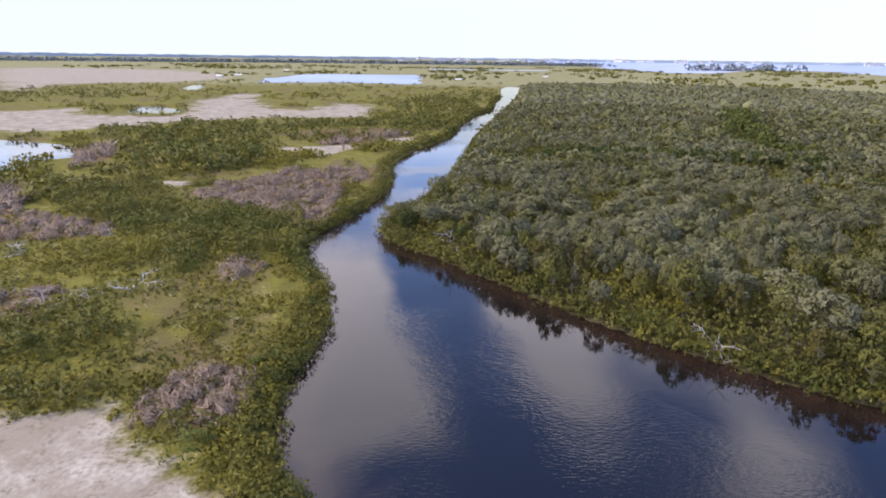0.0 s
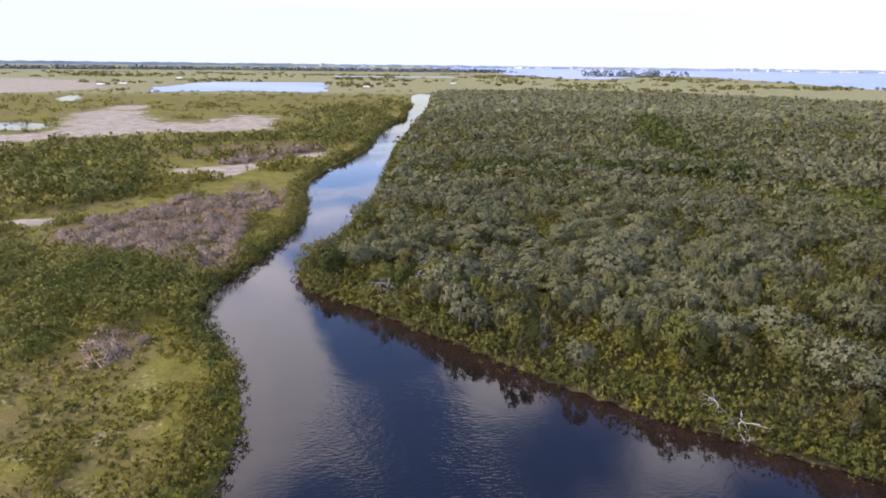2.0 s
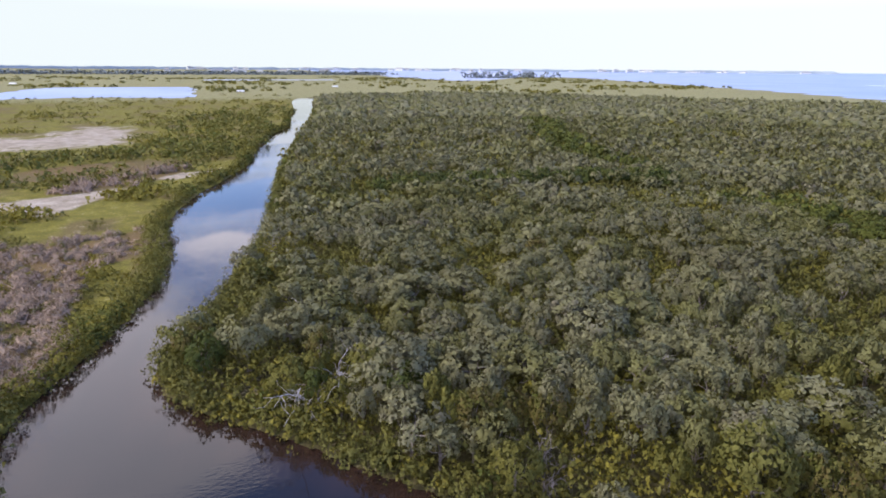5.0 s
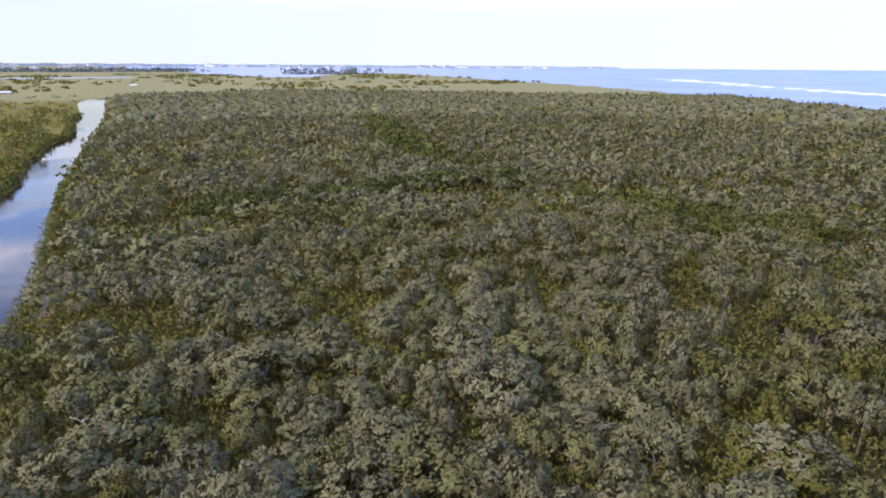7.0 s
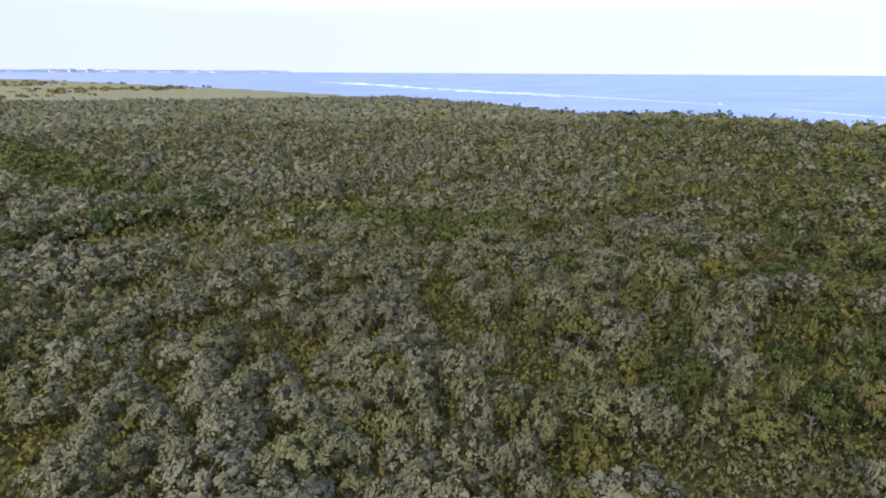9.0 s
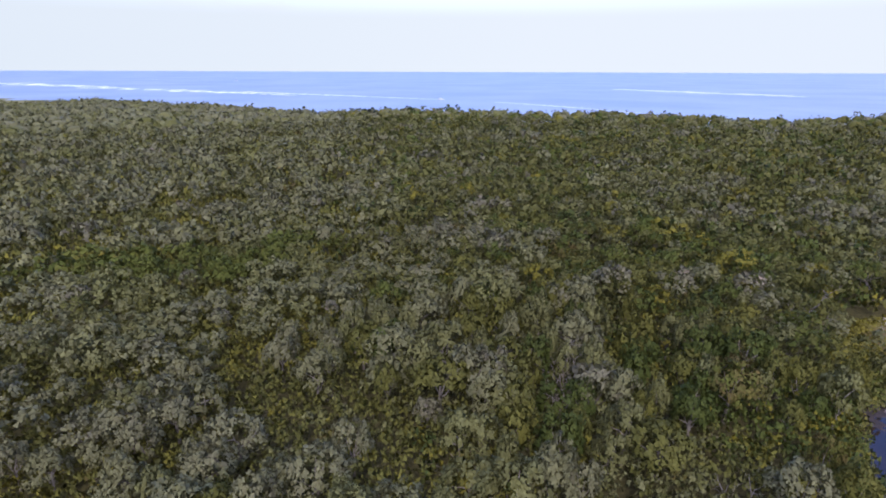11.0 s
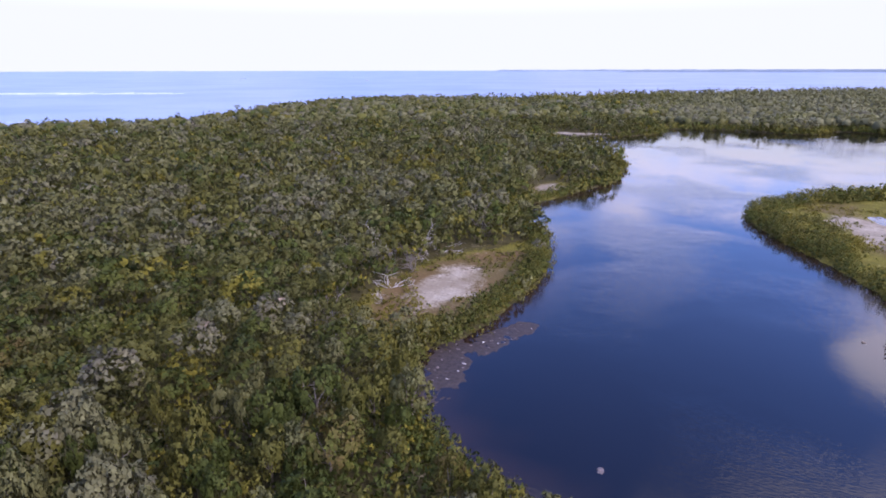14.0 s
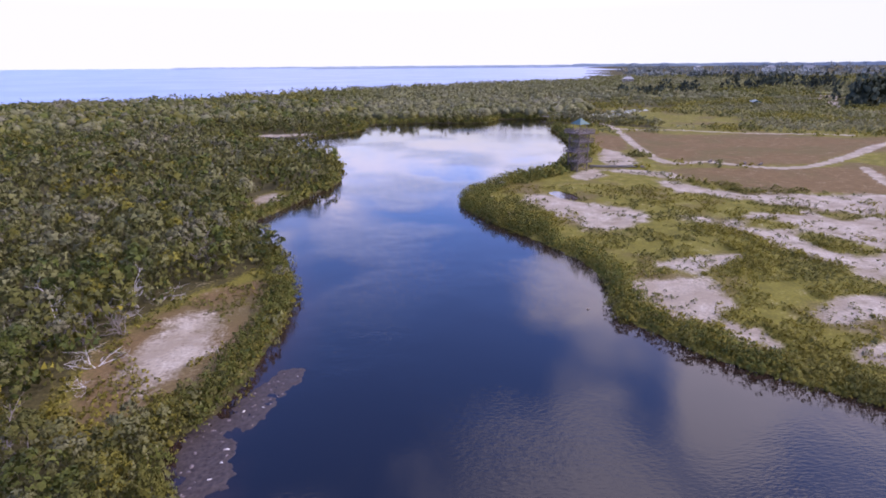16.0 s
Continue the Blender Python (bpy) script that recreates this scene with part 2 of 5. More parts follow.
def leaves(cx, cy, base, r, h, hue, puffs, sprays, size, low=-0.1, upright=0.0, seed=1, knob=0.3, core=0.0, dome=0.6, thin=0.42):
    """Crowns of many leaf sprays: corners, triangles and hue per triangle.
    Each crown is an uneven dome of radius r up to height h over its base, lumpy with puffs (knob: their size to the crown's), each clad with sprays.
    core: size of the dense inner mass, dome: how far the leaves face outwards with the whole crown, thin: half width of a spray to its length."""
    g = np.random.default_rng(seed)
    n = len(cx)
    r, h = np.asarray(r, float), np.asarray(h, float)
    tall = np.minimum(h * 0.85, r * (0.75 + upright))
    mid = np.column_stack([cx, cy, base + h - tall])
    squash = np.stack([g.uniform(0.8, 1.25, n), g.uniform(0.8, 1.25, n), np.ones(n)], -1)
    axes = (np.stack([r, r, tall], -1) * squash)[:, None, :]
    # puffs over the dome, some sunk, some standing out
    z = g.uniform(low, 1, (n, puffs))
    a = g.uniform(0, 2 * np.pi, (n, puffs))
    q = np.sqrt(1 - z * z)
    way = np.stack([q * np.cos(a), q * np.sin(a), z], -1)
    out = 0.50 + 0.52 * g.random((n, puffs, 1)) ** 0.7
    pc = mid[:, None, :] + way * axes * out
    pr = r[:, None] * knob * g.uniform(0.65, 1.3, (n, puffs))
    # sprays on each puff
    d = unit(g.normal(size=(n, puffs, sprays, 3)) + way[:, :, None, :] * 0.9 + np.array([0, 0, 0.5 + upright]))
    c = pc[:, :, None, :] + d * (pr[:, :, None, None] * g.uniform(0.6, 1.1, (n, puffs, sprays, 1)))
    nn = unit(d + g.normal(size=d.shape) * 0.5)
    t = unit(np.cross(nn, g.normal(size=d.shape)))
    t = unit(t + np.array([0, 0, 0.3 + upright]))
    b = unit(np.cross(nn, t))
    s = size * g.uniform(0.55, 1.3, (n, puffs, sprays, 1)) * ((r / np.mean(r)) ** 0.8)[:, None, None, None]
    v = np.stack([c + t * s * 0.6, c - t * s * 0.45 + b * s * thin, c - t * s * 0.45 - b * s * thin], -2).reshape(-1, 3)
    tri = np.arange(len(v)).reshape(-1, 3)
    tone = np.asarray(hue)[:, None, None] + g.normal(0, 0.014, (n, puffs, 1)) + g.normal(0, 0.010, (n, puffs, sprays))
    tone = np.clip(tone.ravel(), 0.045, 1)
    # leaves of a clump face outwards together, so that it shades as one soft mass
    facing = np.repeat(unit(d * (0.95 - 0.5 * dome) + 0.35 * nn + way[:, :, None, :] * dome * 1.1 + np.array([0, 0, 0.15])).reshape(-1, 3), 3, 0)
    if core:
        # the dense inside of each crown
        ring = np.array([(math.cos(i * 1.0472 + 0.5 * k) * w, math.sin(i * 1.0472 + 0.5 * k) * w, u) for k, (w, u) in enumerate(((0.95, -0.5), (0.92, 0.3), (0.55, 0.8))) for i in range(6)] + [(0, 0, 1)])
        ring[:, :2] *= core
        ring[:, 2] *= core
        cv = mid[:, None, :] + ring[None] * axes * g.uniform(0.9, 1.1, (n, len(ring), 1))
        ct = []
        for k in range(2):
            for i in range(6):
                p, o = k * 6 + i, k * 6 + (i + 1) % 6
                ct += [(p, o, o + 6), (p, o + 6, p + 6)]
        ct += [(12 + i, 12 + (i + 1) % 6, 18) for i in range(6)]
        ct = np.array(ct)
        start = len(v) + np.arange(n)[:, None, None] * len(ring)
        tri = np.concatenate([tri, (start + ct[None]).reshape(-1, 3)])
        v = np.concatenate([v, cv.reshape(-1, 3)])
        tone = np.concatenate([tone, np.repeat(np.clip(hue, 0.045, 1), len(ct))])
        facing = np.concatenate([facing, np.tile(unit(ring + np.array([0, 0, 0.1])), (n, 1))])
    return v, tri, (tone, facing)


def tube(v, f, points, radii, sides=5):
    """Adds a tapered limb along points to the lists of corners and faces."""
    start = len(v)
    for i, (p, r) in enumerate(zip(points, radii)):
        p = Vector(p)
        way = Vector(points[min(i + 1, len(points) - 1)]) - Vector(points[max(i - 1, 0)])
        side = way.cross(Vector((0.31, 0.17, 0.93))).normalized() if way.length else Vector((1, 0, 0))
        up = way.cross(side).normalized()
        for k in range(sides):
            a = 2 * math.pi * k / sides
            v.append(tuple(p + (side * math.cos(a) + up * math.sin(a)) * r))
        if i:
            for k in range(sides):
                a, b = start + (i - 1) * sides + k, start + (i - 1) * sides + (k + 1) % sides
                f += [(a, b, b + sides), (a, b + sides, a + sides)]


def limbs(v, f, start, way, length, radius, depth, g, sides=5, bend=0.35, rise=0.15):
    """A crooked limb that forks into thinner ones."""
    pts, p, d = [tuple(start)], Vector(start), Vector(way).normalized()
    steps = 4
    for _ in range(steps):
        d = (d + Vector(g.normal(size=3)) * bend + Vector((0, 0, rise))).normalized()
        p = p + d * length / steps
        pts.append(tuple(p))
    tube(v, f, pts, [radius * (1 - 0.7 * i / steps) for i in range(steps + 1)], sides)
    if depth:
        for i in range(int(g.integers(3, 5))):
            at = Vector(pts[int(g.integers(1, steps + 1))])
            limbs(v, f, at, d + Vector(g.normal(size=3)) * 0.9, length * g.uniform(0.45, 0.7), radius * 0.5, depth - 1, g, max(3, sides - 1), bend, rise)


def spread(x0, x1, y0, y1, gap, seed):
    """Jittered points over a rectangle of the plan."""
    g = np.random.default_rng(seed)
    nx, ny = int((x1 - x0) / gap), int((y1 - y0) / gap)
    ix, iy = np.meshgrid(np.arange(nx), np.arange(ny))
    x = x0 + (ix + 0.5 * (iy % 2) + g.uniform(-0.42, 0.42, ix.shape)) * gap
    y = y0 + (iy + g.uniform(-0.42, 0.42, ix.shape)) * gap
    return x.ravel(), y.ravel()


# ---- materials ----
class Nodes:
    def __init__(self, name):
        self.mat = bpy.data.materials.new(name)
        self.mat.use_nodes = True
        self.n, self.l = self.mat.node_tree.nodes, self.mat.node_tree.links
        self.bsdf = self.n["Principled BSDF"]

    def add(self, kind, **values):
        node = self.n.new(kind)
        for k, v in values.items():
            setattr(node, k, v)
        return node

    def link(self, a, b):
        self.l.new(a, b)

    def pos(self):
        return self.add("ShaderNodeNewGeometry").outputs["Position"]

    def noise(self, scale, detail=3.0, rough=0.55, vector=None):
        t = self.add("ShaderNodeTexNoise")
        t.inputs["Scale"].default_value, t.inputs["Detail"].default_value, t.inputs["Roughness"].default_value = scale, detail, rough
        self.link(vector or self.pos(), t.inputs["Vector"])
        return t.outputs["Fac"]

    def span(self, value, a, b, c=0.0, d=1.0):
        m = self.add("ShaderNodeMapRange")
        for k, v in zip(("From Min", "From Max", "To Min", "To Max"), (a, b, c, d)):
            m.inputs[k].default_value = v
        self.link(value, m.inputs["Value"])
        return m.outputs[0]

    def math(self, op, a, b):
        m = self.add("ShaderNodeMath", operation=op)
        for i, v in enumerate((a, b)):
            if isinstance(v, (int, float)):
                m.inputs[i].default_value = v
            else:
                self.link(v, m.inputs[i])
        return m.outputs[0]

    def mix(self, factor, a, b, blend="MIX"):
        m = self.add("ShaderNodeMix", data_type="RGBA", blend_type=blend)
        for key, v in (("Factor", factor), ("A", a), ("B", b)):
            sock = [s for s in m.inputs if s.name == key and s.enabled][0] if key == "Factor" else m.inputs[key]
            if key == "Factor":
                sock = m.inputs[0]
            else:
                sock = m.inputs[6 if key == "A" else 7]
            if isinstance(v, (int, float)):
                sock.default_value = v
            elif isinstance(v, tuple):
                sock.default_value = (*v, 1) if len(v) == 3 else v
            else:
                self.link(v, sock)
        return m.outputs[2]

    def ramp(self, value, stops):
        r = self.add("ShaderNodeValToRGB")
        e = r.color_ramp.elements
        while len(e) < len(stops):
            e.new(0.5)
        for el_, (p, c) in zip(e, stops):
            el_.position, el_.color = p, (*c, 1)
        self.link(value, r.inputs[0])
        return r.outputs[0]

    def bump(self, height, strength, distance):
        b = self.add("ShaderNodeBump")
        b.inputs["Strength"].default_value, b.inputs["Distance"].default_value = strength, distance
        self.link(height, b.inputs["Height"])
        self.link(b.outputs[0], self.bsdf.inputs["Normal"])

    def done(self, color=None, rough=0.7, metal=0.0, spec=0.5):
        if isinstance(color, tuple):
            self.bsdf.inputs["Base Color"].default_value = (*color, 1)
        elif color is not None:
            self.link(color, self.bsdf.inputs["Base Color"])
        if isinstance(rough, (int, float)):
            self.bsdf.inputs["Roughness"].default_value = rough
        else:
            self.link(rough, self.bsdf.inputs["Roughness"])
        self.bsdf.inputs["Metallic"].default_value = metal
        self.bsdf.inputs["Specular IOR Level"].default_value = spec
        return self.mat


def foliage_material():
    m = Nodes("mangrove_leaves")
    hue = m.add("ShaderNodeAttribute", attribute_name="hue").outputs["Fac"]
    tone = m.ramp(hue, [
        (0.00, (0.400, 0.295, 0.225)),
        (0.07, (0.350, 0.262, 0.200)),   # dry grey twigs
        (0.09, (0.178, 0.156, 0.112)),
        (0.16, (0.208, 0.197, 0.106)),   # sage
        (0.34, (0.184, 0.177, 0.071)),   # grey olive
        (0.50, (0.122, 0.118, 0.031)),   # olive
        (0.64, (0.160, 0.148, 0.033)),   # yellow green
        (0.71, (0.225, 0.188, 0.026)),   # bright herbs
        (0.80, (0.056, 0.075, 0.021)),   # deep green
        (0.92, (0.108, 0.120, 0.024)),   # fresh green
        (0.965, (0.122, 0.124, 0.027)),
        (1.00, (0.140, 0.104, 0.036)),   # gold
    ])
    each = m.add("ShaderNodeNewGeometry").outputs["Random Per Island"]
    tone = m.mix(1.0, tone, m.ramp(each, [(0.0, (0.80, 0.79, 0.78)), (0.6, (1.0, 1.0, 1.0)), (1.0, (1.24, 1.22, 1.17))]), "MULTIPLY")
    drift = m.noise(0.035, 2.0)
    tone = m.mix(1.0, tone, m.ramp(drift, [(0.3, (0.88, 0.86, 0.84)), (0.7, (1.1, 1.1, 1.06))]), "MULTIPLY")
    m.done(tone, 0.65, 0.0, 0.15)
    # leaves let some light through
    thin = m.add("ShaderNodeBsdfTranslucent")
    m.link(tone, thin.inputs["Color"])
    join = m.add("ShaderNodeMixShader")
    join.inputs[0].default_value = 0.25
    m.link(m.bsdf.outputs[0], join.inputs[1])
    m.link(thin.outputs[0], join.inputs[2])
    m.link(join.outputs[0], m.n["Material Output"].inputs["Surface"])
    return m.mat


LEAF = foliage_material()


def ground_material():
    m = Nodes("marsh_ground")
    z = m.add("ShaderNodeAttribute", attribute_name="cover")
    sep = m.add("ShaderNodeSeparateColor")
    m.link(z.outputs["Color"], sep.inputs[0])
    fine, mid, wide = m.noise(2.2, 5.0, 0.65), m.noise(0.35, 4.0), m.noise(0.05, 3.0)
    herb = m.mix(m.span(mid, 0.35, 0.65), (0.140, 0.124, 0.025), (0.225, 0.194, 0.034))
    herb = m.mix(m.span(wide, 0.50, 0.62), herb, (0.165, 0.122, 0.050))
    herb = m.mix(m.span(fine, 0.25, 0.6), (0.085, 0.074, 0.026), herb)
    sand = m.mix(m.span(mid, 0.3, 0.7), (0.330, 0.270, 0.198), (0.510, 0.432, 0.335))
    sand = m.mix(m.span(fine, 0.25, 0.6), (0.22, 0.18, 0.145), sand)
    litter = m.math("MULTIPLY", m.span(m.noise(0.16, 4.0, 0.6), 0.44, 0.58), m.span(fine, 0.2, 0.5))
    sand = m.mix(m.math("MULTIPLY", litter, 0.6), sand, (0.215, 0.165, 0.108))
    tan = m.mix(m.span(mid, 0.3, 0.7), (0.160, 0.102, 0.044), (0.228, 0.154, 0.070))
    tan = m.mix(m.span(wide, 0.46, 0.62), tan, (0.150, 0.122, 0.046))
    tan = m.mix(m.span(fine, 0.3, 0.7), (0.115, 0.075, 0.038), tan)
    floor = m.mix(m.span(fine, 0.3, 0.7), (0.045, 0.038, 0.018), (0.105, 0.088, 0.036))
    ragged = m.math("MULTIPLY", m.math("SUBTRACT", m.math("ADD", mid, fine), 1.0), 1.5)
    edge = lambda s: m.span(m.math("ADD", s, ragged), 0.3, 0.7)
    c = m.mix(edge(sep.outputs[1]), floor, herb)
    # yellowish marsh, paled further: the sunlight on it is painted into the colour
    pale = m.mix(m.span(mid, 0.3, 0.7), (0.17, 0.155, 0.065), (0.30, 0.27, 0.13))
    c = m.mix(edge(z.outputs["Alpha"]), c, pale)
    c = m.mix(edge(sep.outputs[2]), c, tan)
    soft = m.span(m.math("ADD", sep.outputs[0], ragged), 0.2, 0.85)
    c = m.mix(soft, c, sand)
    m.bump(m.math("ADD", fine, mid), 0.6, 0.12)
    return m.done(c, 0.95, 0.0, 0.04)


def water_material(name, body, rough, waves, spec=0.5):
    m = Nodes(name)
    p = m.pos()
    stretch = m.add("ShaderNodeMapping")
    stretch.inputs["Rotation"].default_value = (0, 0, radians(35))
    stretch.inputs["Scale"].default_value = (1.0, 2.6, 1.0)
    m.link(p, stretch.inputs["Vector"])
    ripple = m.noise(waves[0], 2.0, 0.5, stretch.outputs[0])
    swell = m.noise(waves[1], 2.0, 0.5)
    calm = m.span(m.noise(0.03, 2.0), 0.47, 0.60, 0.14, 1.0)
    m.bump(m.math("MULTIPLY", m.math("ADD", ripple, m.math("MULTIPLY", swell, 1.5)), calm), waves[2], waves[3])
    tone = m.mix(m.span(m.noise(0.006, 3.0), 0.38, 0.62), body[0], body[1])
    # brown near the banks: tannin shallows, plus tree reflections painted into the colour
    shore = m.add("ShaderNodeAttribute", attribute_name="bank_brown").outputs["Fac"]
    tone = m.mix(m.math("MULTIPLY", shore, m.span(m.noise(0.4, 3.0), 0.2, 0.6, 0.5, 1.0)), tone, (0.036, 0.019, 0.013))
    m.bsdf.inputs["IOR"].default_value = 1.333
    return m.done(tone, rough, 0.0, spec)


WATER = water_material("creek_water", ((0.004, 0.0034, 0.004), (0.008, 0.0062, 0.006)), 0.03, (1.5, 0.3, 0.32, 0.10), 1.0)
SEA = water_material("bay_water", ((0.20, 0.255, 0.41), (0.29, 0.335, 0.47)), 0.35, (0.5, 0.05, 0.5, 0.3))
GROUND = ground_material()

# ---- the plan: banks, coast and ground ----
BANK_EAST = [(97.5, 650), (81.5, 600), (58.5, 445), (40.5, 352), (21.5, 262), (10, 200), (4.5, 160), (-1.4375, 130), (-6, 113), (-11, 101), (-11, 95), (-8, 90), (0, 82),
             (9, 72), (19, 60.5), (29, 52), (38, 45), (46, 42), (55, 38), (61, 33.5), (65.5, 27), (66.5, 21), (63.5, 16), (61.5, 6), (60.5, -2),
             (60.5, -12), (63, -22), (65, -30), (72, -39), (77, -49), (72, -62), (62, -88), (59.5, -99), (62, -127), (71, -147), (88, -172)]
BANK_SOUTH = [(111, -210), (95, -208), (80, -203), (66, -218), (57, -231), (52, -255), (20, -259), (-12, -255), (-25, -276), (-49, -274), (-68, -279), (-90, -296),
              (-110, -318), (-135, -338), (-150, -331), (-128, -311), (-113, -296), (-92, -273), (-73, -262), (-52, -262)]
BANK_WEST = [(-41, -217), (-34, -173), (-28, -148), (-17, -122), (-5, -104), (6, -95), (20, -82), (26, -75), (28.5, -62), (24, -46), (17, -30), (13.5, -18),
             (14.5, -8), (16.5, 0), (14, 6), (9, 14.5), (-2, 24.5), (-9, 31.5), (-13, 37), (-14.5, 45), (-13, 57), (-13.5, 63), (-16, 73), (-20.5, 81),
             (-22.5, 88), (-21.5, 96), (-18, 106), (-13, 125), (-11.9375, 141), (-14, 165), (-8.5, 192), (-3.5, 205), (5.5, 235), (10.5, 271), (20.5, 322), (33.5, 362), (41.5, 433),
             (49.5, 470), (63.5, 600), (77.5, 655)]
COAST = [(600, 5200), (700, 2800), (590, 1750), (660, 1500), (820, 1650), (1190, 2100), (1230, 1700), (960, 1020), (850, 735), (765, 560), (690, 425), (585, 298),
         (492, 170), (420, 100), (398, 30), (368, -40), (366, -80), (338, -113), (307, -152), (326, -225), (345, -295), (335, -365), (302, -450), (250, -515),
         (163, -640), (40, -760), (-160, -930), (-395, -1070), (-480, -1350), (-800, -2200), (-1700, -4600), (-1950, -5250)]
PONDS = [(0.5, -70, 2.2, 5, 20), (120, 1580, 180, 40, 5)]
POOLS = [
    [(-213, 214), (-162, 204), (-148, 201), (-129, 192), (-117, 178), (-114, 170), (-123, 165), (-120, 151), (-143, 140)],
    [(-231, 730), (-234, 909), (-219, 1008), (-41, 1013), (-23, 793), (-35, 701), (-100, 716), (-204, 687)],
    [(-251, 557), (-261, 614), (-245, 593), (-222, 514)],
    [(-177, 319), (-183, 345), (-168, 343), (-150, 326), (-149, 309), (-166, 307)],
]

creek = np.concatenate([rounded(BANK_EAST + BANK_SOUTH), rounded(BANK_WEST)])
sea_line = rounded(COAST, 4)
sea_area = np.concatenate([sea_line, [(5250, -5250), (5250, 5250)]])
bank_line = rounded(BANK_WEST)
bank_line_east = rounded(BANK_EAST + BANK_SOUTH)


def water_depth(x, y):
    """Metres from the nearest shore, negative on land."""
    d = away(creek, x, y, True) * np.where(inside(creek, x, y), 1, -1)
    s = away(sea_line, x, y) * np.where(inside(sea_area, x, y), 1, -1)
    d = np.maximum(d, s)
    for cx, cy, a, b, turn in PONDS:
        c, k = math.cos(radians(turn)), math.sin(radians(turn))
        u, v = (x - cx) * c + (y - cy) * k, -(x - cx) * k + (y - cy) * c
        e = 1 - np.sqrt((u / a) ** 2 + (v / b) ** 2) + (grain(x, y, 12, 5) - 0.5) * 0.5
        d = np.maximum(d, e * min(a, b))
    for outline in POOLS:
        p = rounded(outline, 3, True)
        near = (x > p[:, 0].min() - 40) & (x < p[:, 0].max() + 40) & (y > p[:, 1].min() - 40) & (y < p[:, 1].max() + 40)
        if near.any():
            e = away(p, x[near], y[near], True) * np.where(inside(p, x[near], y[near]), 1, -1) + (grain(x[near], y[near], 8, 5) - 0.5) * 3
            wide = math.sqrt(np.ptp(p[:, 0]) * np.ptp(p[:, 1]))
            e += (grain(x[near], y[near], 0.25 * wide, 7) - 0.5) * 0.22 * wide * (wide > 120)
            d[near] = np.maximum(d[near], e)
    return d


# open ground, as outlines on the plan
SAND_NORTH = [
    [(-858, 1122), (-758, 1248), (-496, 1121), (-319, 851), (-307, 690), (-371, 625), (-395, 579), (-397, 513)],
    [(-254, 281), (-234, 298), (-214, 329), (-187, 295), (-152, 290), (-136, 301), (-167, 388), (-162, 428), (-133, 404), (-109, 351), (-80, 331), (-68, 378), (-52, 371), (-41, 315), (-54, 295), (-88, 292), (-123, 272), (-142, 251), (-156, 230), (-179, 226), (-200, 219)],
    [(-164, 434), (-168, 468), (-148, 464), (-144, 425)],
    [(-55, 192), (-37, 199), (-29, 203), (-28, 195), (-37, 180), (-42, 177), (-49, 185)],
    [(-20, 216), (-4, 227), (-9, 217), (-17, 211)],
    [(-71, 136), (-62, 136), (-63, 131), (-67, 132)],
    [(-57, 45), (-40, 43), (-36, 41), (-30, 44), (-28, 41), (-27, 37), (-22, 35), (-18, 34), (-15, 31), (-15, 28), (-27, 26), (-43, 30)],
]
SCRUB = [
    [(-58, 123), (-54, 135), (-47, 146), (-35, 154), (-14, 155), (-12, 146), (-22, 133), (-21, 112), (-24, 98), (-34, 105), (-49, 115)],
    [(-45, 202), (-37, 226), (-19, 236), (-14, 228), (-19, 211), (-33, 199)],
    [(-107, 159), (-120, 196), (-106, 191), (-101, 169), (-98, 151)],
    [(-122, 125), (-99, 121), (-86, 111), (-73, 101), (-61, 98), (-57, 91), (-70, 89), (-88, 87)],
    [(-28, 45), (-25, 48), (-20, 49), (-18, 43), (-19, 39), (-24, 39)],
    [(-34, 82), (-30, 83), (-27, 76), (-30, 74)],
    [(-63, 67), (-58, 67), (-52, 69), (-48, 59), (-56, 59)],
]
THICKET = [
    [(-143, 148), (-119, 147), (-97, 136), (-70, 125), (-55, 115), (-39, 107), (-26, 103), (-21, 86), (-21, 81), (-28, 83), (-38, 76), (-45, 78), (-46, 89), (-60, 95), (-78, 109), (-103, 126), (-125, 128)],
    [(-23, 39), (-19, 40), (-17, 36), (-21, 35)],
    [(-47, 61), (-41, 62), (-35, 55), (-42, 50), (-50, 49), (-55, 55)],
    [(-108, 188), (-70, 207), (-54, 157), (-76, 152), (-95, 164)],
    [(-452, 466), (-373, 482), (-376, 528), (-279, 502), (-247, 460), (-231, 399), (-287, 369), (-351, 359)],
    [(-141, 231), (-93, 256), (-39, 278), (19, 377), (23, 330), (-5, 243), (-46, 206), (-72, 215), (-114, 204)],
    [(-33, 409), (25, 520), (48, 485), (23, 392), (-13, 325), (-31, 341)],
]
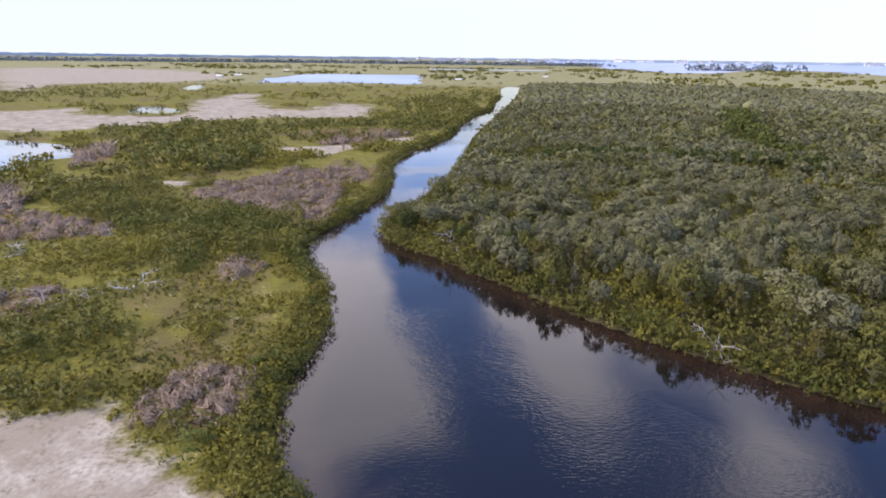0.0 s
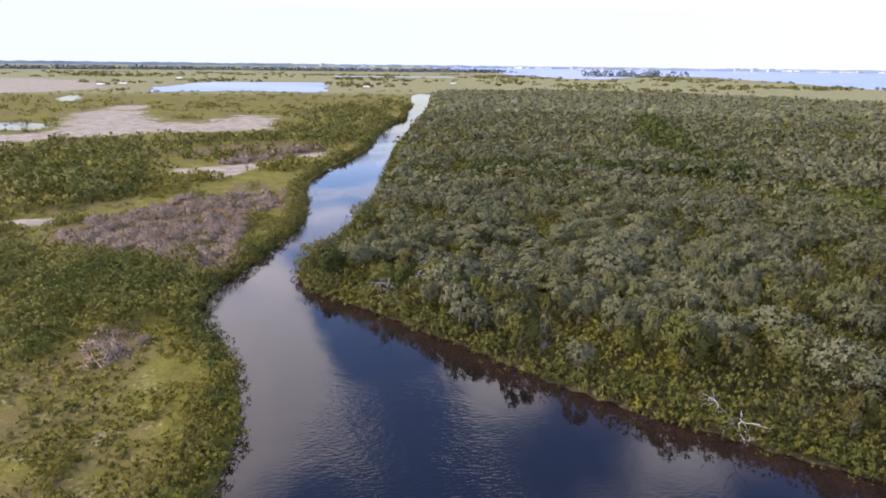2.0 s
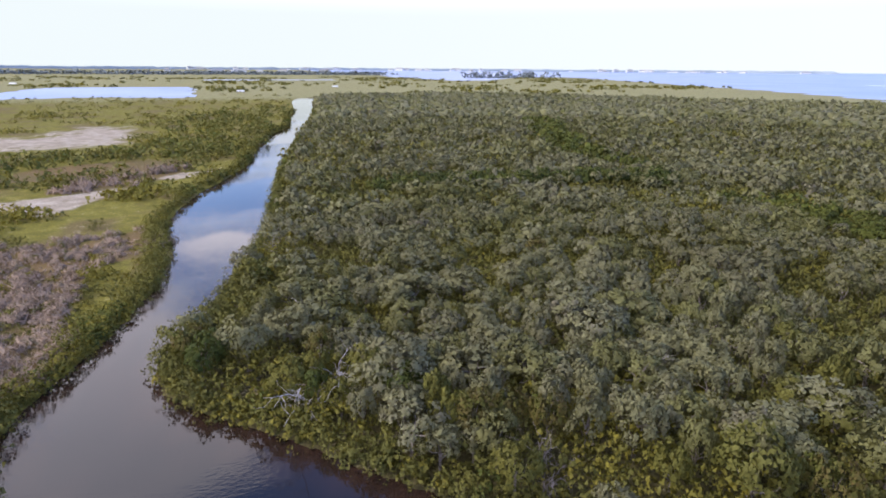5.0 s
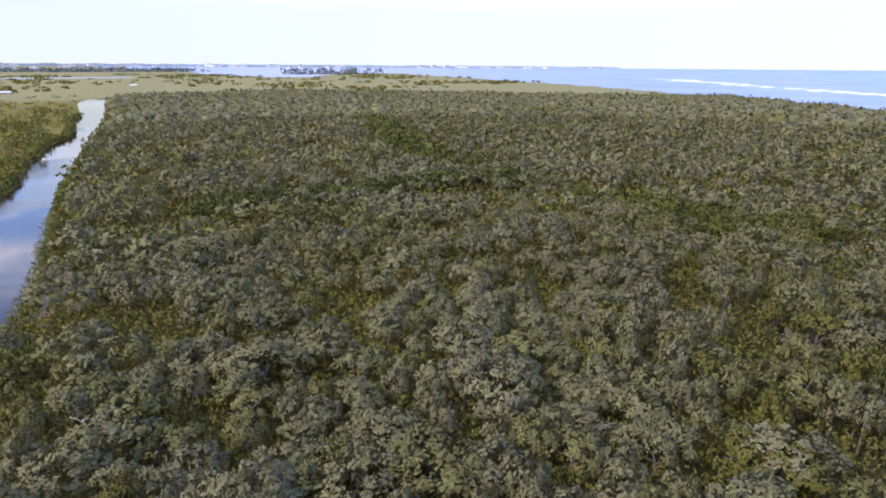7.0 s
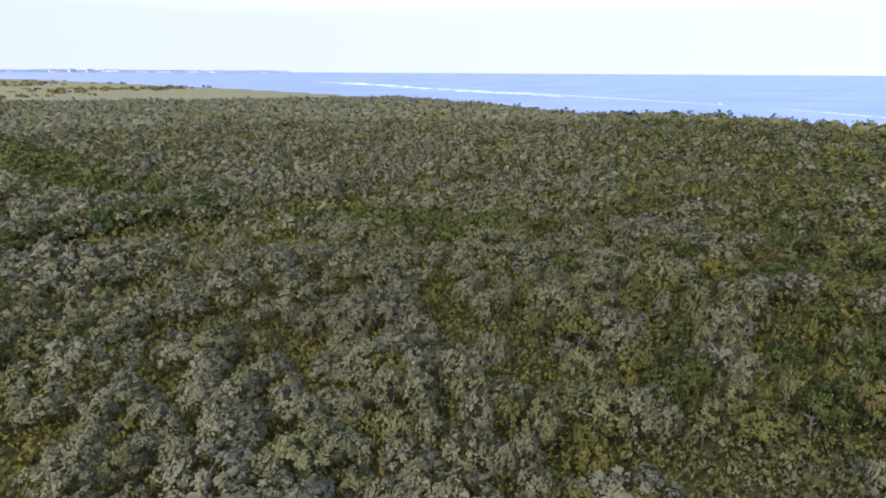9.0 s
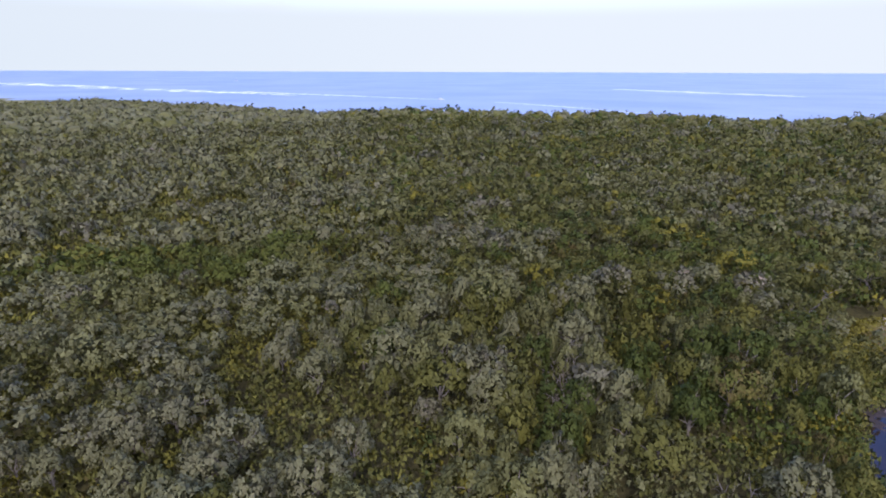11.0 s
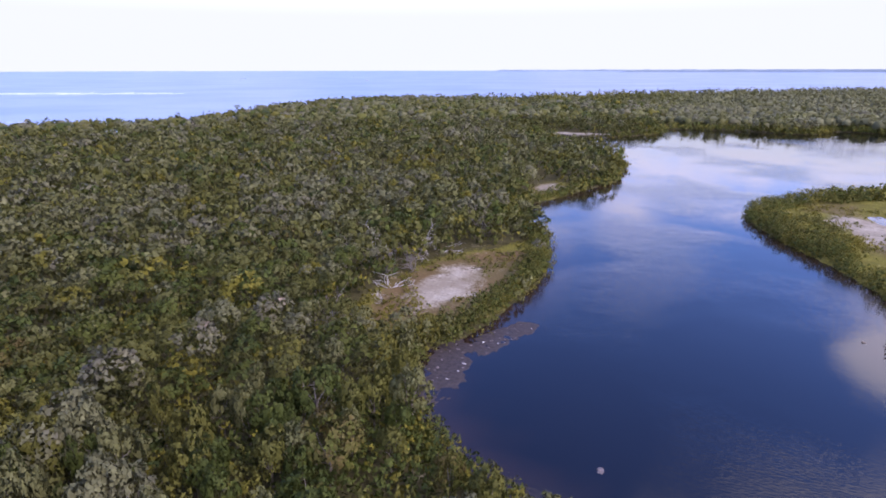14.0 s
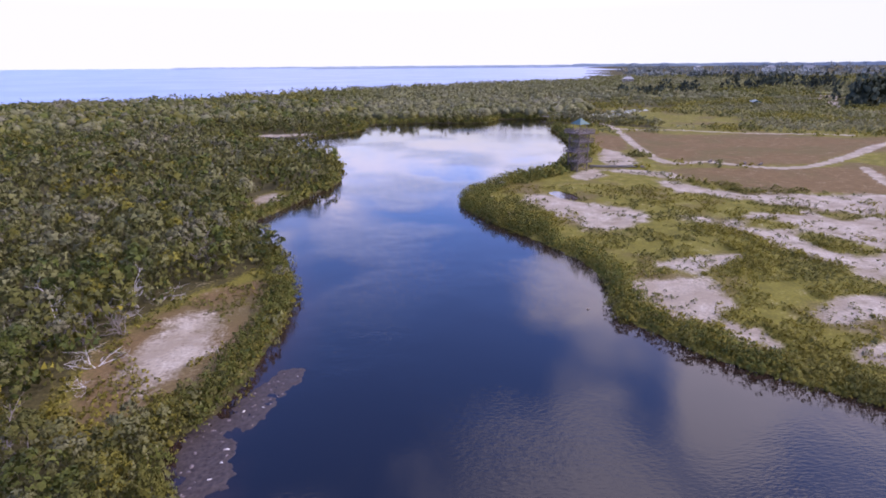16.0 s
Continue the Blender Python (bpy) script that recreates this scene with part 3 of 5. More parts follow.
SAND_SOUTH = [
    [(12, -69), (3, -70), (2, -65), (-2, -59), (-12, -52), (-8, -41), (3, -37), (7, -41), (10, -56)],
    [(11, -9), (5, -11), (-3, -9), (-2, -2), (3, 3), (1, 8), (1, 13), (4, 12), (5, 6), (9, 2), (11, -4)],
    [(3, -17), (-3, -19), (-15, -20), (-13, -17), (-6, -14), (-2, -11), (0, -14)],
    [(-19, -44), (-28, -42), (-46, -44), (-70, -31), (-36, 0), (-29, -5), (-27, -10), (-25, -17), (-24, -22), (-24, -35)],
    [(-32, -83), (-39, -74), (-46, -63), (-67, -60), (-95, -53), (-75, -34), (-53, -43), (-51, -50), (-45, -54), (-38, -61), (-30, -68)],
    [(-38, -144), (-43, -135), (-39, -111), (-27, -110)],
    [(-20, -103), (-40, -95), (-38, -84), (-30, -92)],
    [(-9, 5), (-18, 0), (-29, 2), (-23, 7), (-12, 7)],
    [(-6, 14), (-13, 12), (-16, 15), (-11, 19), (-6, 16)],
    [(-9, -93), (-20, -103), (-19, -92), (-12, -87)],
]
HERB_ISLES = [
    [(-27, -38), (-34, -41), (-37, -34), (-34, -32), (-28, -34)],
    [(-31, -26), (-37, -30), (-40, -23), (-42, -18), (-33, -17)],
    [(-48, -43), (-55, -45), (-56, -39), (-50, -37)],
]
MEADOW = [
    [(-61, -175), (-78, -202), (-91, -181), (-133, -180), (-158, -159), (-224, -169), (-187, -135), (-120, -116), (-94, -100), (-69, -104), (-53, -114), (-52, -134)],
    [(-43, -99), (-65, -98), (-89, -94), (-112, -100), (-107, -72), (-91, -56), (-64, -63), (-51, -69), (-41, -83)],
    [(-55, -198), (-62, -185), (-49, -142), (-40, -148)],
]
LOW_GROUND = [
    [(-62, -258), (-89, -275), (-129, -322), (-147, -285), (-167, -238), (-97, -203), (-66, -231)],
]
SAND_SPIT = [(72.6, 3.2, 4.9, 9.8, 0), (76, -74, 2.5, 6, 0), (96, -212.5, 18, 4.5, 3)]
TAN_SPIT = [(70, -9, 4, 10, -30), (73, 3, 7.5, 16, -8), (-40, 235, 26, 14, 20)]
TRAIL = rounded([(-72, -252), (-76, -229), (-67, -189), (-55, -146), (-49, -111), (-63, -110), (-76, -97), (-90, -97), (-115, -111), (-134, -124), (-157, -139), (-248, -190)])
TRAIL_NORTH = rounded([(-73, -213), (-83, -206), (-101, -200), (-126, -183), (-154, -174), (-168, -167)])
TRAIL_SIDE = rounded([(-105, -92), (-93, -72), (-84, -54)])
TRAIL_FAR = rounded([(-248, -190), (-280, -280), (-300, -335), (-400, -450), (-501, -586)])
TRAILS = (TRAIL, TRAIL_NORTH, TRAIL_SIDE, TRAIL_FAR)
SPIT = [(72.5, 3, 9, 20, -10), (66, -16, 5, 8, 0), (75, -72, 5, 12, 0)]   # open ground on the lagoon's eastern side


def covers(x, y):
    """How much sand, dry tan grass and brown scrub the ground carries, and whether it lies on the forested side."""
    sand = np.maximum(region(x, y, SAND_NORTH, 0.5, 6.0, 3), region(x, y, SAND_SOUTH, 0.55, 4.0, 9))
    sand = sand * (1 - region(x, y, HERB_ISLES, 0.3, 3.0, 10))
    sand = np.maximum(sand, patch(x, y, SAND_SPIT, 0.42, 8.0))
    for line in TRAILS:
        sand = np.maximum(sand, np.clip(2 * (1.9 - away(line, x, y)) + (grain(x, y, 5, 13) - 0.5), 0, 1.4))
    tan = np.maximum(patch(x, y, TAN_SPIT, 0.2, 14.0, 4), region(x, y, MEADOW, 0.25, 9.0, 4))
    brown = region(x, y, SCRUB, 0.45, 7.0, 6)
    east = np.where(y > 640, x > 85, away(bank_line_east, x, y) < away(bank_line, x, y))
    east &= ~((y < 20) & (x < -100) & (y > -350))
    return sand, tan, brown, east


def low_marsh(x, y):
    """1 on the pale open marsh to the north, 0 elsewhere; its sunlit look is in the colour."""
    north = np.clip((y + 1.15 * np.maximum(x - 300, 0) - 650 + 60 * (grain(x, y, 60, 27) - 0.5)) / 40, 0, 1)
    return np.where(x > 85, north, np.clip((y - 560) / 160, 0, 1))


def axis(marks):
    """Grid lines: (from, to, step) runs joined, growing outwards."""
    out = [marks[0][0]]
    for a, b, s in marks:
        n = max(1, round((b - a) / s))
        out += list(a + (b - a) * (np.arange(n) + 1) / n)
    return np.array(out)


gx = axis([(-4990, -1000, 400), (-1000, -400, 25), (-400, -260, 7), (-260, -130, 3.5), (-130, 110, 1.9), (110, 420, 8), (420, 1240, 40), (1240, 4990, 420)])
gy = axis([(-4990, -1400, 400), (-1400, -400, 40), (-400, -270, 9), (-270, -110, 2.5), (-110, 240, 1.9), (240, 460, 4), (460, 1000, 14), (1000, 2000, 60), (2000, 4990, 400)])
GX, GY = np.meshgrid(gx, gy)
depth = water_depth(GX, GY)
rise = 0.35 + 0.25 * grain(GX, GY, 9, 2) + 0.12 * grain(GX, GY, 2.5, 3, 1)
GZ = np.where(depth > 0, -np.minimum(depth * 0.5, 1.5), np.minimum(-depth * 0.35, 1) * rise) - 0.05 + far_rise(GX, GY)
sand, tan, brown, east = covers(GX, GY)
pale = low_marsh(GX, GY)
spit = patch(GX, GY, SPIT, 0.2, 6.0, 14)
herb = np.clip(1.15 - 1.2 * east * (1 - spit) * (1 - pale) - 0.25 * brown, 0, 1)
cover = np.stack([sand, herb, np.maximum(tan, brown * 0.75), pale], -1)
nx, ny = len(gx), len(gy)
iy, ix = np.meshgrid(np.arange(ny - 1), np.arange(nx - 1), indexing="ij")
i0 = (iy * nx + ix).ravel()
me = mesh_of("ground", np.stack([GX, GY, GZ], -1).reshape(-1, 3), np.stack([i0, i0 + 1, i0 + nx + 1, i0 + nx], -1))
me.attributes.new("cover", "FLOAT_COLOR", "POINT").data.foreach_set("color", cover.astype(np.float32).ravel())
me.polygons.foreach_set("use_smooth", np.ones(len(me.polygons), bool))
put("ground", me, GROUND, kind="structure", label="marshy ground of pale sand, low herbs and litter", category="ground")


def ground_z(x, y):
    """Height of the ground at points of the plan."""
    i = np.clip(np.searchsorted(gx, x) - 1, 0, nx - 2)
    j = np.clip(np.searchsorted(gy, y) - 1, 0, ny - 2)
    u, v = (x - gx[i]) / (gx[i + 1] - gx[i]), (y - gy[j]) / (gy[j + 1] - gy[j])
    return (GZ[j, i] * (1 - u) + GZ[j, i + 1] * u) * (1 - v) + (GZ[j + 1, i] * (1 - u) + GZ[j + 1, i + 1] * u) * v


wx, wy = np.flatnonzero((gx > -420) & (gx < 255)), np.flatnonzero((gy > -345) & (gy < 660))
lake_x, lake_y = np.concatenate([[-420], gx[wx][::2], [255]]), np.concatenate([[-345], gy[wy][::2], [660]])
LX, LY = np.meshgrid(lake_x, lake_y)
iy, ix = np.meshgrid(np.arange(len(lake_y) - 1), np.arange(len(lake_x) - 1), indexing="ij")
l0 = (iy * len(lake_x) + ix).ravel()
me = mesh_of("water", np.stack([LX, LY, np.zeros_like(LX)], -1).reshape(-1, 3), np.stack([l0, l0 + 1, l0 + len(lake_x) + 1, l0 + len(lake_x)], -1))
me.attributes.new("bank_brown", "FLOAT", "POINT").data.foreach_set("value", np.clip(1 - water_depth(LX, LY) / 5.0, 0, 1).astype(np.float32).ravel() ** 1.5)
put("water", me, WATER, kind="structure", label="dark tannin-stained creek and lagoon water, nearly still", category="water")
sx, sy = axis([(-4990, -420, 457), (-420, 255, 675), (255, 4990, 473.5)]), axis([(-4990, -345, 464.5), (-345, 660, 1005), (660, 4990, 433)])
SX, SY = np.meshgrid(sx, sy)
v = np.stack([SX, SY, far_rise(SX, SY)], -1).reshape(-1, 3)
qy, qx = np.meshgrid(np.arange(len(sy) - 1), np.arange(len(sx) - 1), indexing="ij")
hole = (sx[qx] > -421) & (sx[qx] < 254) & (sy[qy] > -346) & (sy[qy] < 659)
q0 = (qy * len(sx) + qx)[~hole]
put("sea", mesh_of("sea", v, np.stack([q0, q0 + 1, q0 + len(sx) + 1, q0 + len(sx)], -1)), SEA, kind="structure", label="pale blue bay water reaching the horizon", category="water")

# ---- the mangrove forest and the shrubs ----
HEART = [(2, 30), (20, 70), (45, 68)]   # the middle of the built stretch


def stand_height(x, y):
    """Height of the canopy over the plan."""
    east_side = np.clip((x - 42) / 40, 0, 1) * np.clip((100 - y) / 45, 0, 1)
    ridge = np.exp(-((away(bank_line_east, x, y) - 8) / 5) ** 2) * np.clip((120 - y) / 30, 0, 1) * np.clip((60 - x) / 20, 0, 1)
    return (2.0 + 1.7 * grain(x, y, 18, 15) + 1.0 * grain(x, y, 6, 17, 1) + 2.2 * east_side + 1.7 * ridge) * (1 - 0.55 * low_marsh(x, y)) * (1 - 0.6 * np.exp(-(((x - 92) / 22) ** 2 + ((y + 172) / 30) ** 2)))


GREEN_DRIFTS = [[(36, 172), (56, 168), (74, 166), (98, 164), (108, 154)], [(168, 322), (146, 272), (121, 224), (112, 180)], [(107, 127), (110, 113), (104, 96), (112, 86)]]


FRESH = (94.0, 40.0)   # a clump of fresh green crowns in the mixed stand


def southern(x, y):
    """1 in the mixed stand round the lagoon, 0 in the sage stand to the north."""
    return np.clip((x - 38) / 25, 0, 1) * np.clip((92 - y) / 30, 0, 1)


def drift(x, y):
    """1 along the bands of fresh green trees."""
    best = np.zeros(len(x))
    for line, wide in zip(GREEN_DRIFTS, (4.5, 10, 6)):
        best = np.maximum(best, np.clip(1.5 - away(line, x, y) / wide + 1.2 * (grain(x, y, 9, 77) - 0.5), 0, 1))
    return best


def crown_hue(x, y, seed):
    """The taller crowns: sage and grey-olive to the north, mixed greens round the lagoon."""
    g = np.random.default_rng(seed)
    pick = np.clip(0.45 * grain(x, y, 22, 11, 2) + 0.25 + g.normal(0, 0.12 + 0.05 * southern(x, y), len(x)), 0, 1)
    hue = np.interp(pick, [0.25, 0.42, 0.52, 0.62, 0.8], [0.15, 0.20, 0.27, 0.37, 0.48])
    mixed = np.interp(pick, [0.20, 0.34, 0.42, 0.50, 0.60, 0.70, 0.85], [0.13, 0.28, 0.38, 0.47, 0.54, 0.86, 0.92])
    hue = np.where(southern(x, y) > g.random(len(x)), mixed, hue)
    hue = np.where(drift(x, y) > g.uniform(0.3, 1, len(x)), g.uniform(0.89, 0.95, len(x)), hue)
    edge = (away(bank_line_east, x, y) < 13 - 8 * grain(x, y, 9, 78)) & (y > 30) & (y < 120)
    hue = np.where(edge & (g.random(len(x)) < 0.7), np.where(g.random(len(x)) < 0.5, g.uniform(0.90, 0.95, len(x)), g.uniform(0.50, 0.64, len(x))), hue)
    hue = np.where(np.hypot(x - FRESH[0], y - FRESH[1]) < 3.6, g.uniform(0.915, 0.935, len(x)), hue)
    odd = g.random(len(x))
    hue = np.where(odd < 0.004, 0.99, np.where(odd > 0.985, 0.12, hue))
    return np.where(low_marsh(x, y) > 0.5, g.uniform(0.58, 0.68, len(x)), hue)


def under_hue(x, y, seed):
    """The bushy lower storey: olive and yellow-olive plumes, greener round the lagoon."""
    g = np.random.default_rng(seed)
    pick = 0.5 * grain(x, y, 14, 12, 2) + 0.25 + g.normal(0, 0.09, len(x))
    hue = np.interp(pick, [0.3, 0.42, 0.52, 0.65], [0.46, 0.58, 0.63, 0.67])
    mixed = np.interp(pick, [0.3, 0.42, 0.52, 0.65], [0.30, 0.45, 0.54, 0.88])
    hue = np.where(southern(x, y) > g.random(len(x)), mixed, hue)
    hue = np.where(g.random(len(x)) < 0.008, 0.985, hue)
    return np.where(low_marsh(x, y) > 0.5, g.uniform(0.58, 0.68, len(x)), hue)


def forest_points(gap, d0, d1, seed, margin):
    x, y = spread(-110, 820, -420, 1000, gap, seed)
    d = away(HEART, x, y)
    keep = (d >= d0) & (d < d1)
    x, y = x[keep], y[keep]
    keep = covers(x, y)[3] & (patch(x, y, SPIT, 0.2, 6.0, 14) < 0.4) & (patch(x, y, SAND_SPIT, 0.3, 6.0, 9) < 0.4)
    x, y = x[keep], y[keep]
    keep = water_depth(x, y) < -margin - 1.5 * (y > 130)
    return x[keep], y[keep]


def canopy(x, y, r, tall, hue, puffs, sprays, size, low, upright, seed, knob, core, dome):
    v, t, h = leaves(x, y, ground_z(x, y), r, tall, hue, puffs, sprays, size, low, upright, seed, knob, core, dome)
    put("mangrove_canopy", mesh_of("mangrove_canopy", v, t, h), LEAF, kind="stuff", label="dense mangrove canopy of sage, olive and deep green crowns", category="forest")


# the bushy lower storey: from, to, gap, puffs, sprays, spray size
for k, (d0, d1, gap, puffs, sprays, size) in enumerate([(0, 64, 1.2, 9, 6, 0.33), (64, 135, 1.9, 6, 4, 0.6), (135, 300, 4.0, 4, 4, 1.0)]):
    x, y = forest_points(gap, d0, d1, 20 + k, 0.3)
    g = np.random.default_rng(40 + k)
    low_edge = 0.6 + 0.4 * np.clip(-water_depth(x, y) / 4, 0, 1)
    tall = stand_height(x, y) * g.uniform(0.52, 0.80, len(x)) * low_edge
    canopy(x, y, gap * g.uniform(0.6, 0.95, len(x)), tall, under_hue(x, y, 80 + k), puffs, sprays, size, -0.2, 0.9, 60 + k, 0.48, 0.0, 0.4)

# the broad crowns over it; those of the middle stretch are trees of their own, further down
crown_sets = []
for k, (d0, d1, gap, puffs, sprays, size, share) in enumerate([(0, 41, 3.3, 0, 0, 0, 0.42), (41, 75, 3.3, 24, 20, 0.285, 0.42), (75, 135, 3.5, 16, 9, 0.54, 0.40), (135, 300, 5.0, 10, 6, 0.9, 0.35), (300, 720, 7.0, 6, 5, 1.25, 0.0)]):
    x, y = forest_points(gap, d0, d1, 120 + k, 1.5)
    g = np.random.default_rng(140 + k)
    open_ = grain(x, y, 11, 16, 2) + g.normal(0, 0.13, len(x)) + 0.2 * southern(x, y) + 0.3 * (drift(x, y) > 0.5)
    keep = (open_ > share) & (low_marsh(x, y) < 0.3)
    x, y = x[keep], y[keep]
    south = southern(x, y)
    r = gap * np.where(g.random(len(x)) < 0.16, g.uniform(0.7, 1.0, len(x)), g.uniform(0.34, 0.68, len(x))) * (1 - 0.15 * south)
    keep = water_depth(x, y) < -0.8 * r - 0.2
    x, y, r = x[keep], y[keep], r[keep]
    tall = stand_height(x, y) * g.uniform(0.86, 1.15, len(x)) + 0.45 * r
    hue = crown_hue(x, y, 180 + k)
    if k == 0:
        crown_sets = (x, y, r, tall, hue)
    else:
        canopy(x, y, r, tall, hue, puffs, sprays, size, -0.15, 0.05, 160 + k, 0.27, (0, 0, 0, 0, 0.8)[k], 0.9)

# a row of taller deep green trees through the northern stand
x, y = spread(30, 120, 140, 190, 2.6, 36)
keep = away([(36, 173), (64, 171), (78, 168), (94, 163), (106, 154)], x, y) < 3.6
x, y = x[keep], y[keep]
g = np.random.default_rng(57)
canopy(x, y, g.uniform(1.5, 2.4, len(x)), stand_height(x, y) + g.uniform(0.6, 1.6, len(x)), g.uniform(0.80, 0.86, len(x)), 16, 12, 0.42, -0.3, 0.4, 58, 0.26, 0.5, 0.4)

# low fringe of mangroves along the banks
x, y = spread(-75, 130, -285, 470, 1.1, 31)
dw, de, wd = away(bank_line, x, y), away(bank_line_east, x, y), water_depth(x, y)
width = (2.2 + 3.2 * grain(x, y, 18, 19)) * np.where((y < -35) & (x < 40), 1.9, 1.0)
creek_north = (de < dw) & (y > 40)
keep = (wd < np.where(y > 130, -0.9, -0.45)) & (np.minimum(dw, de) < np.where(creek_north, 2.6, width)) & ~((wd > -8) & (x > 79) & (x < 113) & (y < -198))
keep &= np.random.default_rng(50).random(len(x)) < np.where(away(HEART, x, y) < 120, 0.95, 0.6)
x, y, creek_north = x[keep], y[keep], creek_north[keep]
near = away(HEART, x, y) < 120
g = np.random.default_rng(51)
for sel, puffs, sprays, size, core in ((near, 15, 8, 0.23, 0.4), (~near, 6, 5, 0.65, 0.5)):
    X, Y, N = x[sel], y[sel], creek_north[sel]
    tall = g.uniform(1.25, 2.0, len(X)) * (0.8 + 0.7 * grain(X, Y, 13, 29)) * np.where(N, 1.35, 1.0) * np.where((Y < -35) & (X < 40), 1.35, 1.0)
    hue = np.interp(grain(X, Y, 8, 8) + g.normal(0, 0.05, len(X)), [0.28, 0.36, 0.40, 0.50, 0.7], [0.95, 0.945, 0.67, 0.65, 0.60])
    hue = np.where(N & (hue < 0.8), hue - 0.09, hue)
    lagoon = (Y < np.where(X < 22, 12, 60)) & (grain(X, Y, 7, 66) + g.normal(0, 0.04, len(X)) > 0.34)
    hue = np.where(lagoon, np.where(g.random(len(X)) < 0.6, g.uniform(0.92, 0.96, len(X)), g.uniform(0.63, 0.67, len(X))), hue)
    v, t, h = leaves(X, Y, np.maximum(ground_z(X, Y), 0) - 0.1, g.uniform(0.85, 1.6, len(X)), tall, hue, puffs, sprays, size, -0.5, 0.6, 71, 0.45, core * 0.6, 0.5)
    put("mangrove_fringe", mesh_of("mangrove_fringe", v, t, h), LEAF, kind="stuff", label="low bright green mangrove fringe along the bank", category="shrub")

# shrubs on the open land: dense thickets, a dark hedge, dry brown scrub
x, y = spread(-430, 90, -270, 720, 1.8, 33)
d = away(HEART, x, y)
pick = np.random.default_rng(52).random(len(x))
keep = pick < np.clip(95 / np.maximum(d, 1), 0, 1) ** 2.0
x, y, d = x[keep], y[keep], d[keep]
sand, tan, brown, e = covers(x, y)
thick = 0.6 * grain(x, y, 24, 23) + 0.4 * grain(x, y, 7, 24, 2)
hedge = region(x, y, THICKET, 0.5, 7.0, 25)
low_ground = region(x, y, LOW_GROUND, 0.2, 8.0, 28) > 0.3
keep = (water_depth(x, y) < -0.3) & (~e | (patch(x, y, SPIT, 0.2, 6.0, 14) > 0.4)) & (sand < 0.15) & (tan < 0.5) & ~low_ground
pick2 = np.random.default_rng(59).random(len(x))
keep &= ((hedge > 0.5) & (pick2 > 0.25)) | (thick > np.where(y < 20, 0.56, 0.535)) | ((brown > 0.4) & (pick2 > 0.55))
x, y, hedge, brown, d, thick = x[keep], y[keep], hedge[keep] > 0.5, brown[keep], d[keep], thick[keep]
g = np.random.default_rng(53)
far = d > 115
for sel, puffs, sprays, size, grow in ((~far, 15, 8, 0.28, 1.0), (far, 7, 5, 0.8, 2.0)):
    X, Y, hg, br = x[sel], y[sel], hedge[sel], brown[sel] > 0.4
    north = np.clip(Y / 60, 0.55, 1.0)
    r = np.where(hg, g.uniform(1.1, 2.0, len(X)), g.uniform(0.7, 1.6, len(X))) * grow
    hh = np.where(hg, (1.5 + 2.6 * grain(X, Y, 6, 67)) * g.uniform(0.8, 1.2, len(X)), np.where(br, g.uniform(0.4, 0.8, len(X)), g.uniform(0.9, 2.2, len(X)) * (0.5 + thick[sel]))) * north
    hue = np.where(hg, np.where(grain(X, Y, 6, 68) > 0.58, g.uniform(0.93, 0.965, len(X)), g.uniform(0.58, 0.67, len(X))), np.interp(grain(X, Y, 15, 26), [0.3, 0.40, 0.50, 0.66], [0.58, 0.64, 0.67, 0.70]))
    hue = np.where(br & ~hg & (g.random(len(X)) < 0.8), g.uniform(0.045, 0.065, len(X)), hue)
    dry = hue < 0.1
    Z = ground_z(X, Y) - 0.1
    v, t, h = leaves(X[~dry], Y[~dry], Z[~dry], r[~dry], hh[~dry], hue[~dry], puffs, sprays, size, -0.2, 0.3, 73, 0.40, 0.0, 0.5)
    put("marsh_shrub", mesh_of("marsh_shrub", v, t, h), LEAF, kind="stuff", label="low olive and yellow-green shrubs on marsh", category="shrub")
    v, t, h = leaves(X[dry], Y[dry], Z[dry], r[dry] * 1.1, hh[dry] * 1.2, hue[dry], puffs, sprays + 3, size * 3.2, 0.0, 0.5, 76, 0.45, 0.0, 0.4, 0.07)
    put("dry_scrub", mesh_of("dry_scrub", v, t, h), LEAF, kind="stuff", label="leafless grey-brown scrub of fine twigs on marsh", category="shrub")

# herbs: low succulent mats and tufts between the shrubs
x, y = spread(-90, 90, -115, 150, 0.85, 35)
d = away(HEART, x, y)
keep = (d < 110) & (np.random.default_rng(54).random(len(x)) < np.clip(65 / np.maximum(d, 1), 0, 1) ** 1.5)
x, y = x[keep], y[keep]
sand, tan, brown, e = covers(x, y)
mat = grain(x, y, 5, 37)
keep = (water_depth(x, y) < -0.3) & (~e | (patch(x, y, SPIT, 0.2, 6.0, 14) > 0.4)) & (sand + 0.25 * np.random.default_rng(56).normal(size=len(x)) < 0.35 + 0.5 * (mat > 0.64)) & (mat > 0.42)
x, y, mat, brown = x[keep], y[keep], mat[keep], brown[keep]
g = np.random.default_rng(55)
hue = np.where((brown > 0.5) & (g.random(len(x)) < 0.7), 0.06, np.interp(grain(x, y, 10, 38) + g.normal(0, 0.06, len(x)), [0.3, 0.45, 0.7], [0.60, 0.69, 0.71]))
v, t, h = leaves(x, y, ground_z(x, y) - 0.05, g.uniform(0.4, 0.8, len(x)), g.uniform(0.15, 0.45, len(x)), hue, 3, 5, 0.30, 0.0, 0.0, 74, 0.5)
put("marsh_herb", mesh_of("marsh_herb", v, t, h), LEAF, kind="stuff", label="yellow-green succulent herbs in low mats", category="herb")

# sparse grey-green tufts on the bare sand of the southern flats
x, y = spread(-110, 15, -115, 22, 1.5, 135)
sand = covers(x, y)[0]
g = np.random.default_rng(156)
